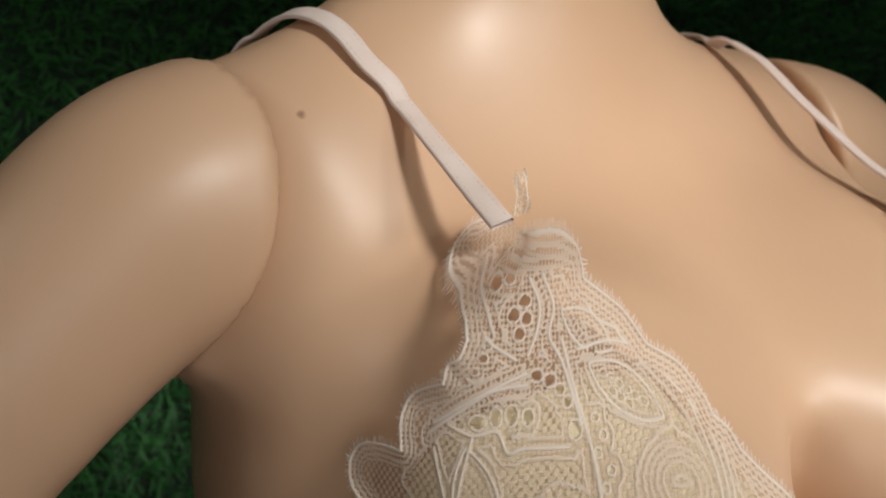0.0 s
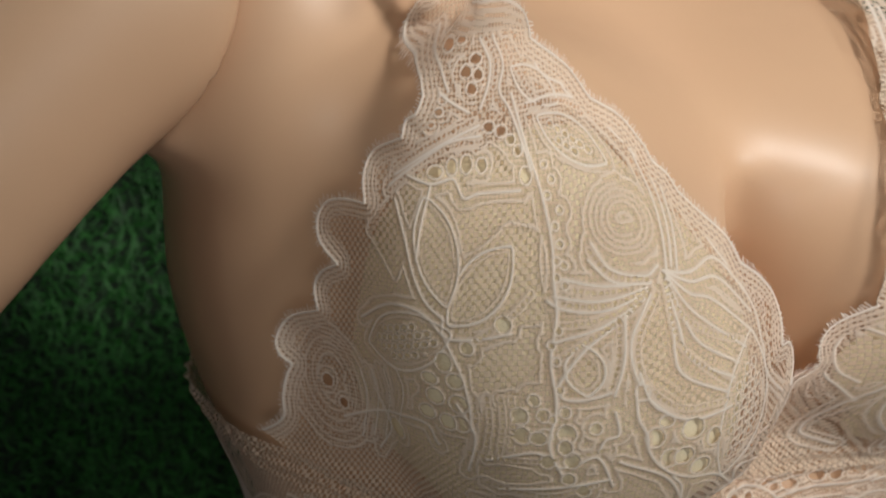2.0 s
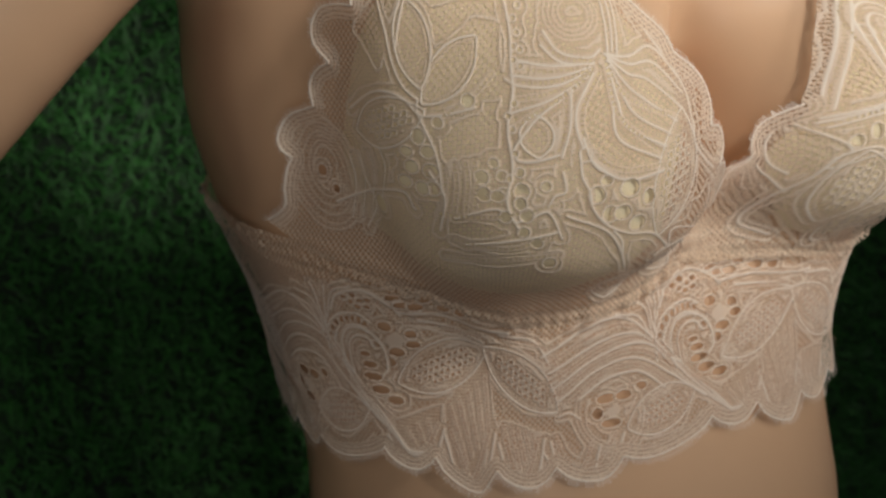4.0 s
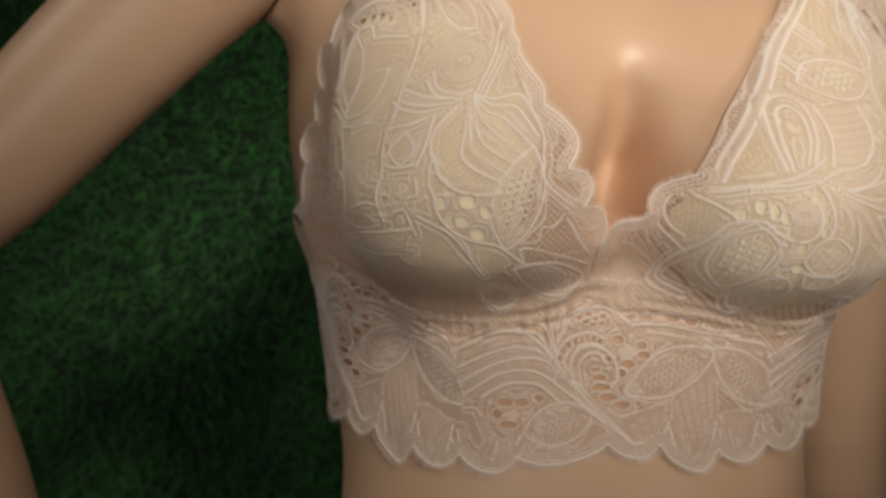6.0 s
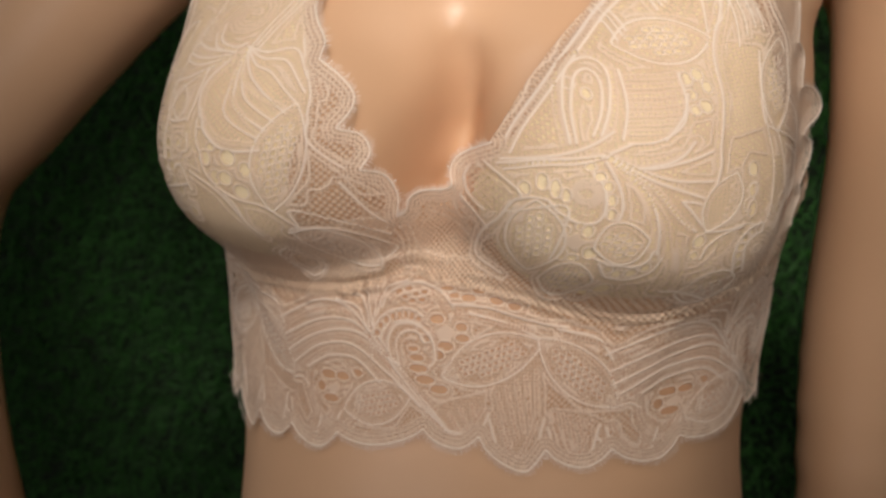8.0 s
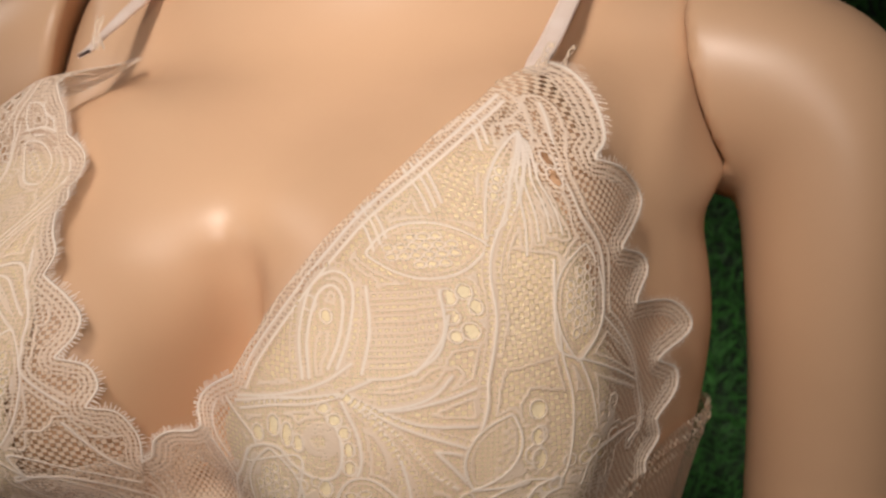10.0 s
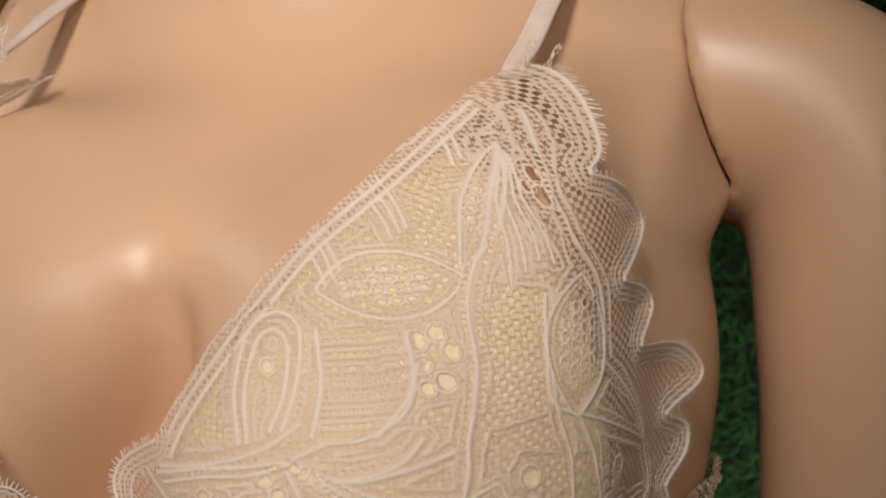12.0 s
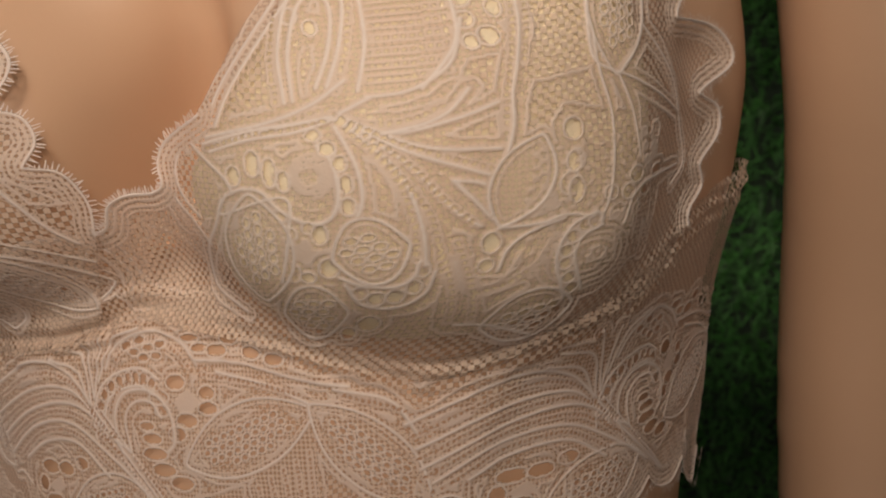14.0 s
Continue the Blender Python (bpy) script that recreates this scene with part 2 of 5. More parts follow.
def radius(theta, z, field, far=.26):
    """How far from the upright axis a field's surface lies in each direction."""
    lo, hi = np.full(theta.shape, .02), np.full(theta.shape, far)
    # walk in from outside to the first crossing, then halve
    r = hi.copy()
    way = np.stack([np.sin(theta), -np.cos(theta), np.zeros_like(theta)], -1)
    o = np.stack([np.zeros_like(z), np.full_like(z, AX), z], -1)
    for _ in range(40):
        d = field(o + way * r[..., None])
        r = np.maximum(r - np.clip(d, -.01, .05) * .8, .02)
    return r


# ---------------------------------------------------------------- meshes
def mesh_of(name, verts, quads):
    me = bpy.data.meshes.new(name)
    me.vertices.add(len(verts))
    me.vertices.foreach_set("co", np.ascontiguousarray(verts, np.float32).ravel())
    me.loops.add(quads.size)
    me.loops.foreach_set("vertex_index", np.ascontiguousarray(quads, np.int32).ravel())
    me.polygons.add(len(quads))
    me.polygons.foreach_set("loop_start", np.arange(0, quads.size, quads.shape[1], dtype=np.int32))
    me.update(calc_edges=True)
    me.shade_smooth()
    return me


def skinned(field, low, high, step):
    """The surface of a field as a net of quads, drawn onto the field."""
    axes = [np.arange(a, b + step, step) for a, b in zip(low, high)]
    grid = np.stack(np.meshgrid(*axes, indexing="ij"), -1)
    v = field(grid)
    inside = v < 0
    n = tuple(k - 1 for k in v.shape)
    total, count = np.zeros((*n, 3)), np.zeros(n)
    corner = [(i, j, k) for i in (0, 1) for j in (0, 1) for k in (0, 1)]

    def cut(a, c):
        return a[c[0]:c[0] + n[0], c[1]:c[1] + n[1], c[2]:c[2] + n[2]]
    for c in corner:
        for ax in range(3):
            if c[ax]:
                continue
            e = tuple(c[i] + (i == ax) for i in range(3))
            va, vb = cut(v, c), cut(v, e)
            cross = (va < 0) != (vb < 0)
            w = np.where(cross, va / np.where(cross, va - vb, 1), 0)[..., None]
            total += np.where(cross[..., None], cut(grid, c) * (1 - w) + cut(grid, e) * w, 0)
            count += cross
    used = count > 0
    index = np.full(n, -1)
    index[used] = np.arange(used.sum())
    verts = total[used] / count[used][:, None]
    faces = []
    for ax in range(3):
        u, w = (ax + 1) % 3, (ax + 2) % 3
        lo = [slice(1, k) for k in n]
        lo[ax] = slice(0, n[ax])
        hi = list(lo)
        hi[ax] = slice(1, n[ax] + 1)
        a, b = inside[tuple(lo)], inside[tuple(hi)]
        where = np.argwhere(a != b)
        off = np.array([s.start for s in lo])
        cell = where + off
        flip = a[tuple(where.T)]
        ring = []
        for du, dw in ((0, 0), (1, 0), (1, 1), (0, 1)):
            q = cell.copy()
            q[:, u] -= du
            q[:, w] -= dw
            ring.append(index[tuple(q.T)])
        ring = np.stack(ring, 1)
        ring[~flip] = ring[~flip][:, ::-1]
        faces.append(ring)
    h = step * .2
    for _ in range(4):
        f0 = field(verts)
        g = np.stack([(field(verts + h * np.eye(3)[k]) - f0) / h for k in range(3)], -1)
        verts = verts - np.clip(f0 / np.maximum((g * g).sum(-1), .05), -step, step)[:, None] * g * .8
    faces = np.concatenate(faces)
    return verts, faces[(faces >= 0).all(1)]


def joined(name, pieces):
    v, q, at = [], [], 0
    for verts, quads in pieces:
        v.append(verts)
        q.append(quads + at)
        at += len(verts)
    return mesh_of(name, np.concatenate(v), np.concatenate(q))


def put(name, me, mat, parent=None):
    ob = new(name, me)
    me.materials.append(mat)
    ob.parent = parent
    return ob


# ---------------------------------------------------------------- mannequin
def legs(p):
    d = np.maximum(torso(turned(p)), p[..., 2] - .93)
    d = smin(d, ellipsoid(p, (0, .045, .86), (.165, .115, .13)), .04)
    for s in (-1, 1):
        d = smin(d, capsule(p, (s * .085, .045, .82), (s * .085, .035, .47), .080, .050), .03)
        d = smin(d, capsule(p, (s * .085, .035, .47), (s * .085, .055, .08), .050, .034), .03)
        d = smin(d, capsule(p, (s * .085, .055, .045), (s * .095, -.085, .025), .034, .024), .03)
    return np.maximum(d, .001 - p[..., 2])


def smax(a, b, k):
    return -smin(-a, -b, k)


def crease(p):
    """The fold between the breasts."""
    z = p[..., 2]
    centre = np.interp(z, (1.215, 1.245, 1.27), (.022, .030, .036))
    deep = np.clip((z - 1.208) / .015, 0, 1) * np.clip((1.290 - z) / .045, 0, 1)
    return .011 * deep * np.exp(-((p[..., 0] - centre) / .011) ** 2) * (p[..., 1] < 0)


pieces = [skinned(legs, (-.2, -.14, -.012), (.2, .2, .96), .012),
          skinned(lambda p: np.maximum(smax(smax(trunk(p) + crease(p), seam_plane(p, 1) + .0005, .004), seam_plane(p, -1) + .0005, .004), .9 - p[..., 2]),
                  (-.20, -.16, .88), (.20, .22, 1.48), .0034)]


def evened(verts, quads, rounds=90):
    """Soften the upper chest, away from the cups and the shoulder seams."""
    x, z = verts[:, 0], verts[:, 2]
    k = np.clip((z - 1.282) / .03, 0, 1) * np.clip((.124 - np.abs(x)) / .02, 0, 1) * np.clip((1.42 - z) / .02, 0, 1)
    a = np.concatenate([quads[:, i] for i in range(4)])
    b = np.concatenate([quads[:, (i + 1) % 4] for i in range(4)])
    count = np.maximum(np.bincount(a, minlength=len(verts)) + np.bincount(b, minlength=len(verts)), 1)
    for _ in range(rounds):
        mean = np.stack([np.bincount(a, verts[b, i], len(verts)) + np.bincount(b, verts[a, i], len(verts)) for i in range(3)], -1) / count[:, None]
        verts = verts + (mean - verts) * (.8 * k)[:, None]
    return verts, quads


pieces[1] = evened(*pieces[1])
for s, low, high in ((-1, (-.39, -.08, .80), (-.10, .16, 1.42)), (1, (.09, -.06, .70), (.25, .18, 1.42))):
    pieces.append(skinned(lambda p: smax(arm(p, s), .0005 - seam_plane(p, s) - np.clip((1.302 - p[..., 2]) * 1.6, 0, .07), .004), low, high, .0036))
mannequin = tagged(put("mannequin", joined("mannequin", pieces), SKIN), "glossy skin-coloured plastic display mannequin with jointed arms", "mannequin")


# ---------------------------------------------------------------- cloth
# A chart of the torso: S runs round the upright axis (135 to the radian), Z is millimetres above bust height.
ROUND, BUST = 135.0, 1.2
LIFT = .026        # how far the strap's pull draws the lace off the chest
FINE = .38         # mesh of the lace net
TAB_S = np.arange(-426, 427, 3.0)
TAB_Z = np.arange(-129, 171, 2.5)
_ts, _tz = np.meshgrid(TAB_S, TAB_Z, indexing="ij")
FOLD_S = (-430, -250, -208, -171, -134, -100, -80, -63, -37, -8, 10, 24, 42, 62, 79, 93, 106, 118, 129, 140, 159, 189, 222, 260, 430)
FOLD_Z = (8, 10, 8, 5, -1, -8, -12, -17, -20, -18, -14, -10, -12, -15, -18, -22, -25, -25.5, -23, -19, -14, -4, 6, 9, 8)
TABLE = radius(_ts / ROUND, BUST + _tz / 1000, dressed)
for _ in range(2):
    TABLE[1:-1, 1:-1] = (TABLE[1:-1, 1:-1] * 4 + TABLE[:-2, 1:-1] + TABLE[2:, 1:-1] + TABLE[1:-1, :-2] + TABLE[1:-1, 2:]) / 8
# towards the strap points the cloth is drawn smooth and stands off the chest
_high = np.clip((_tz - 112) / 22, 0, 1)
_soft = TABLE.copy()
for _ in range(60):
    _soft[1:-1, 1:-1] += _high[1:-1, 1:-1] * ((_soft[:-2, 1:-1] + _soft[2:, 1:-1] + _soft[1:-1, :-2] + _soft[1:-1, 2:]) / 4 - _soft[1:-1, 1:-1])
TABLE = np.where(_high > 0, np.maximum(_soft, TABLE), TABLE) + .008 * _high * (_ts < 0) + LIFT * np.clip((_tz - 100) / 30, 0, 1.3) ** 1.2 * np.clip((_ts - 60) / 40, 0, 1)
# the cloth spans the hollow between the cups' sides and the ribs
_hollow = np.clip((np.abs(_ts - 7) - 128) / 20, 0, 1) * np.clip((0 - _tz) / 10, 0, 1) * np.clip((_tz + 62) / 12, 0, 1)
for _ in range(60):
    _mean = TABLE.copy()
    _mean[1:-1, 1:-1] = (TABLE[:-2, 1:-1] + TABLE[2:, 1:-1] + TABLE[1:-1, :-2] + TABLE[1:-1, 2:]) / 4
    TABLE += _hollow * np.maximum(_mean - TABLE, 0)


def cubic(t):
    return np.stack([-.5 * t + t * t - .5 * t ** 3, 1 - 2.5 * t * t + 1.5 * t ** 3, .5 * t + 2 * t * t - 1.5 * t ** 3, -.5 * t * t + .5 * t ** 3], -1)


def cloth_radius(S, Z):
    u = np.clip((S - TAB_S[0]) / 3.0, 1, len(TAB_S) - 2.001)
    v = np.clip((Z - TAB_Z[0]) / 2.5, 1, len(TAB_Z) - 2.001)
    i, j = u.astype(int), v.astype(int)
    i, j = np.minimum(i, len(TAB_S) - 3), np.minimum(j, len(TAB_Z) - 3)
    wu, wv = cubic(u - i), cubic(v - j)
    r = 0
    for a in range(4):
        for b in range(4):
            r = r + wu[..., a] * wv[..., b] * TABLE[i + a - 1, j + b - 1]
    return r


def on_body(S, Z, off):
    """Chart to world, off metres outside the cloth's bed."""
    r = cloth_radius(S, Z) + off
    t = S / ROUND
    return np.stack([r * np.sin(t), AX - r * np.cos(t), BUST + Z / 1000], -1)


# -- drawing in the chart
def smooth_line(points, n=8):
    p = np.array(points, float)
    p = np.vstack([2 * p[0] - p[1], p, 2 * p[-1] - p[-2]])
    w = cubic(np.linspace(0, 1, n, endpoint=False))
    out = [w @ p[k:k + 4] for k in range(len(p) - 3)]
    return np.vstack(out + [p[-2:-1]])


def scalloped(points, bulge=.42, n=9, seed=0):
    """Arcs from notch to notch, swelling to the left of the way along them."""
    p = np.array(points, float)
    rng = np.random.RandomState(seed)
    out = []
    for a, b in zip(p, p[1:]):
        d = b - a
        left = np.array([-d[1], d[0]])
        t = np.linspace(0, 1, n, endpoint=False)[:, None]
        lean = rng.uniform(-.06, .06)
        out.append(a + d * (t + lean * np.sin(2 * np.pi * t)) + left * min(bulge, 9.5 / np.linalg.norm(d)) * rng.uniform(.85, 1.15) * np.sqrt(np.maximum(1 - (2 * t - 1) ** 2, 0)) ** 1.15)
    return np.vstack(out + [p[-1:]])


def lobed(lobes_):
    """A scalloped edge, lobe by lobe; notches stay sharp."""
    return np.vstack([smooth_line(q, 5) for q in lobes_])


def to_line(P, line):
    """Distance of points to a polyline."""
    best = np.full(len(P), 1e9)
    for a, b in zip(line, line[1:]):
        d = b - a
        h = np.clip(((P - a) @ d) / max(d @ d, 1e-9), 0, 1)
        best = np.minimum(best, ((P - a - h[:, None] * d) ** 2).sum(1))
    return np.sqrt(best)


def within(P, ring):
    x, y = P[:, 0], P[:, 1]
    odd = np.zeros(len(P), bool)
    for a, b in zip(ring, np.roll(ring, -1, 0)):
        if a[1] != b[1]:
            odd ^= ((a[1] > y) != (b[1] > y)) & (x < (b[0] - a[0]) * (y - a[1]) / (b[1] - a[1]) + a[0])
    return odd


class Lace:
    """Cords, open holes and fillings drawn on points of the chart."""

    def __init__(self, P, fill=.65):
        self.P = P
        self.cord = np.zeros(len(P))
        self.fill = np.full(len(P), fill)
        order = np.argsort(P[:, 0], kind="stable")
        self.order, self.sorted = order, P[order, 0]

    def near(self, lo, hi):
        a, b = np.searchsorted(self.sorted, (lo[0], hi[0]))
        k = self.order[a:b]
        z = self.P[k, 1]
        return k[(z >= lo[1]) & (z <= hi[1])]

    def stroke(self, line, w=.75, h=1.0):
        """A satin line if it is broad, with a fine bright cord along it."""
        line = np.array(line, float)
        if w > .45:
            self.band(line, w)
            h *= .9
        c = .33
        k = self.near(line.min(0) - c * 1.6, line.max(0) + c * 1.6)
        if len(k):
            d = to_line(self.P[k], line)
            self.cord[k] = np.maximum(self.cord[k], h * np.clip(1.5 - d / c, 0, 1))

    def zone(self, line, value):
        line = np.array(line, float)
        k = self.near(line.min(0), line.max(0))
        if len(k):
            k = k[within(self.P[k], line)]
            self.fill[k] = value
            if value == 0:
                self.cord[k] = 0

    def oval(self, c, a, b, ang=0, n=26, point=0.0):
        t = np.linspace(0, 2 * np.pi, n + 1)
        x, y = a * np.cos(t), b * np.sin(t) * (1 - point * np.abs(np.cos(t)) ** 3)
        q = math.radians(ang)
        return np.stack([c[0] + x * math.cos(q) - y * math.sin(q), c[1] + x * math.sin(q) + y * math.cos(q)], -1)

    def hole(self, c, a, b=None, ang=0, ring=.6):
        b = b or a
        o = self.oval(c, a + .35, b + .35, ang, 14)
        self.band(o, ring * .8)
        self.stroke(o, .3, .6)
        self.zone(self.oval(c, a, b, ang, 14), 0)

    def ring(self, c, a, b, ang, steps_, point=.6):
        """Nested fillings, each so far inside the outline."""
        line = self.oval(c, a, b, ang, 30, point)
        k = self.near(line.min(0), line.max(0))
        if len(k):
            self.cord[k[within(self.P[k], line)]] = 0
        for d, value in steps_:
            if min(a, b) - d > .3:
                self.zone(self.oval(c, a - d, b - d * .92, ang, 30, point), value)

    def leaf(self, c, a, b, ang, fill=.65, rows=2, dots=True, point=.6):
        self.ring(c, a + .9, b + .9, ang, ((0, 1), (.7, .8), (1.9, 1), (2.6, fill)), point)
        self.stroke(self.oval(c, a + .2, b + .2, ang, 30, point), .42)
        if dots:
            q = math.radians(ang)
            for i in np.arange(-a * .62, a * .63, 3.0):
                for j in np.arange(-b * .5, b * .51, 2.5):
                    i2 = i + (1.5 if int(round(j / 2.5)) % 2 else 0)
                    if (i2 / (a * .70)) ** 2 + (j / (b * .58)) ** 2 < 1:
                        o = (c[0] + i2 * math.cos(q) - j * math.sin(q), c[1] + i2 * math.sin(q) + j * math.cos(q))
                        self.hole(o, 1.0, .62, ang, .25)

    def band(self, line, half=.8):
        """A satin line between two rows of pinholes."""
        line = np.array(line, float)
        r = half + .75
        k = self.near(line.min(0) - r, line.max(0) + r)
        if len(k):
            d = to_line(self.P[k], line)
            free = self.fill[k] < .95
            self.fill[k[(d < r) & free]] = .8
            self.fill[k[d < half]] = 1

    def beads(self, points, step=1.6, half=.42):
        """A line of tiny openwork eyelets."""
        line = smooth_line(points, 8)
        k = self.near(line.min(0) - 1.4, line.max(0) + 1.4)
        if not len(k):
            return
        P, best, run, at = self.P[k], np.full(len(k), 1e9), 0.0, np.zeros(len(k))
        for a, b in zip(line, line[1:]):
            d = b - a
            n = max(np.linalg.norm(d), 1e-9)
            h = np.clip(((P - a) @ d) / n ** 2, 0, 1)
            e = ((P - a - h[:, None] * d) ** 2).sum(1)
            hit = e < best
            best[hit], at[hit] = e[hit], run + h[hit] * n
            run += n
        best = np.sqrt(best)
        wide = best < half + .7
        self.fill[k[wide & (self.fill[k] > 0)]] = 1
        gap = (best < half) & ((at % step) < step * .56)
        self.fill[k[gap]] = 0
        self.cord[k[gap]] = 0

    def arcs(self, c, radii, a0, a1, w=.6, squash=1.0, ang=0):
        t = np.radians(np.linspace(a0, a1, 22))
        q = math.radians(ang)
        lean = math.radians((c[0] * 37 + c[1] * 53) % 360)
        if abs(a1 - a0) > 300:
            # a full round winds inwards as one line
            turns = np.linspace(0, 1, 26 * len(radii))
            t, radii = lean + turns * 2 * np.pi * (len(radii) - .4), [max(radii) + (min(radii) - max(radii)) * turns]
        for r in radii:
            soft = r * (1 + .07 * np.sin(2 * t + lean))
            x, y = soft * np.cos(t), squash * soft * np.sin(t)
            self.band(np.stack([c[0] + x * math.cos(q) - y * math.sin(q), c[1] + x * math.sin(q) + y * math.cos(q)], -1), w * .8)

    def ladder(self, line, step=2.2, half=1.7, open_=True):
        """Two cords with open rungs between them."""
        line = smooth_line(line, 10)
        d = np.gradient(line, axis=0)
        d /= np.maximum(np.linalg.norm(d, axis=1), 1e-9)[:, None]
        side = np.stack([-d[:, 1], d[:, 0]], -1)
        if open_:
            run = np.r_[0, np.cumsum(np.linalg.norm(np.diff(line, axis=0), axis=1))]
            for s in np.arange(step * .6, run[-1], step):
                k = min(np.searchsorted(run, s), len(line) - 1)
                self.hole(line[k], step * .36, half * .62, math.degrees(math.atan2(d[k, 1], d[k, 0])), .35)
        self.stroke(line + side * half, .5)
        self.stroke(line - side * half, .5)

    def contour(self, gap=4.4, half=.42, reach=2.0):
        """Satin lines that follow the motifs at even distances through what is still plain net."""
        n = self.shape
        free = ((self.fill > .6) & (self.fill < .7) & (self.cord < .2)).reshape(n)
        far = np.where(free, 99.0, 0.0)
        for k in range(1, 40):
            grown = far < 90
            now = grown.copy()
            now[1:] |= grown[:-1]
            now[:-1] |= grown[1:]
            now[:, 1:] |= grown[:, :-1]
            now[:, :-1] |= grown[:, 1:]
            if k % 2:
                now[1:, 1:] |= grown[:-1, :-1]
                now[:-1, 1:] |= grown[1:, :-1]
                now[1:, :-1] |= grown[:-1, 1:]
                now[:-1, :-1] |= grown[1:, 1:]
            far[now & ~grown] = k * FINE
        x, y = self.P.T
        far = far.ravel() + .5 * np.sin(x * .22 + 1.7 * np.sin(y * .17)) + .35 * np.sin(y * .31 + x * .11)
        d = np.abs((far - 1.2) % gap - gap / 2)
        free = free.ravel() & (far < np.where(y < -26, 9.0, reach))
        self.fill[free & (d > gap / 2 - half - .55)] = .8
        self.fill[free & (d > gap / 2 - half)] = 1
        self.cord[free & (d > gap / 2 - .24)] = .4


def lace_sheet(name, ring, edge, s, z, draw, off, material, parent, label="", lift=.0014, border=True, coarse=None):
    """One piece of lace: a fine net of the chart, cut to its ring, with the cords standing proud."""
    S, Z = np.meshgrid(s, z, indexing="ij")
    P = np.stack([S.ravel(), Z.ravel()], -1)
    inside = within(P, ring)
    lo, hi = ring.min(0) - 2, ring.max(0) + 2
    to_edge = np.full(len(P), 30.0)
    for e in edge:
        k = np.flatnonzero((P > e.min(0) - 12).all(1) & (P < e.max(0) + 12).all(1))
        to_edge[k] = np.minimum(to_edge[k], to_line(P[k], e))
    closed = np.vstack([ring, ring[:1]])
    k = np.flatnonzero((P > lo).all(1) & (P < hi).all(1))
    to_ring = np.full(len(P), 30.0)
    to_ring[k] = to_line(P[k], closed)
    signed = np.where(inside, to_ring, -to_ring)
    L = Lace(P)
    L.shape = S.shape
    draw(L)
    if border:
        for lo_, hi_, value in ((0, 1.0, 1), (1.0, 1.6, .8), (1.6, 2.5, 1), (2.5, 3.3, .8), (3.3, 4.1, 1), (4.1, 4.8, .8), (4.8, 5.4, 1)):
            L.fill[inside & (to_edge >= lo_) & (to_edge < hi_)] = value
        L.cord = np.where(inside & (to_edge < 5.5), np.clip(1.5 - np.abs(to_edge - .35) / .4, 0, 1), L.cord)
    wob = .0005 * np.sin(P[:, 0] * .13 + 1.3) * np.sin(P[:, 1] * .11)
    rise = off + .00034 * L.cord + .00018 * (L.fill > .9) + wob + lift * np.exp(-np.maximum(to_edge, 0) / 4.5)
    fold = np.interp(P[:, 0], FOLD_S, FOLD_Z)
    puck = P[:, 1] - fold
    gather = np.sin(P[:, 0] * .31 + 3 * np.sin(P[:, 0] * .07)) * .5 + np.sin(P[:, 0] * .83 + 2 * np.sin(P[:, 0] * .13)) * .35
    slack = .55 + .45 * np.sin(P[:, 0] * .045 + 1.0)
    rise = rise + slack * (.0009 * (1 + gather) * np.exp(-((puck - .5 - gather) / 1.7) ** 2) - .0014 * np.exp(-((puck - 4.6) / 1.5) ** 2) + .0012 * np.exp(-((puck - 9) / 3.0) ** 2) + .0006 * np.exp(-((puck + 5.5 + 2.4 * gather) / 1.4) ** 2)) + (.0009 * gather + .0006 * np.sin(puck * 1.15 + 2.2 * np.sin(P[:, 0] * .06) + P[:, 0] * .03)) * np.exp(-((puck - 1) / 7.5) ** 2)
    V = on_body(P[:, 0], P[:, 1], rise)
    keep = signed > -.7
    idx = np.arange(len(P)).reshape(S.shape)
    Q = np.stack([idx[:-1, :-1], idx[1:, :-1], idx[1:, 1:], idx[:-1, 1:]], -1).reshape(-1, 4)
    solid = keep & ((L.fill > .02) | (L.cord > .02))
    Q = Q[keep[Q].all(1) & (solid[Q].sum(1) >= 1)]
    used = np.unique(Q)
    new_id = np.full(len(P), -1)
    new_id[used] = np.arange(len(used))
    Q = new_id[Q]
    me = mesh_of(name, V[used], Q)
    for key, values in (("cord", L.cord), ("fill", np.where(signed < -.02, 0, L.fill)), ("rim", np.clip(signed + .5, 0, 1))):
        me.attributes.new(key, "FLOAT", "POINT").data.foreach_set("value", np.ascontiguousarray(values[used], np.float32))
    uv = me.uv_layers.new(name="chart")
    uv.data.foreach_set("uv", np.ascontiguousarray(P[used][Q.ravel()] / 100, np.float32).ravel())
    ob = put(name, me, material, parent)
    if label:
        tagged(ob, label)
    return ob


bralette = tagged(new("bralette"), "beige scalloped lace bralette with padded cups worn on mannequin", "bralette")

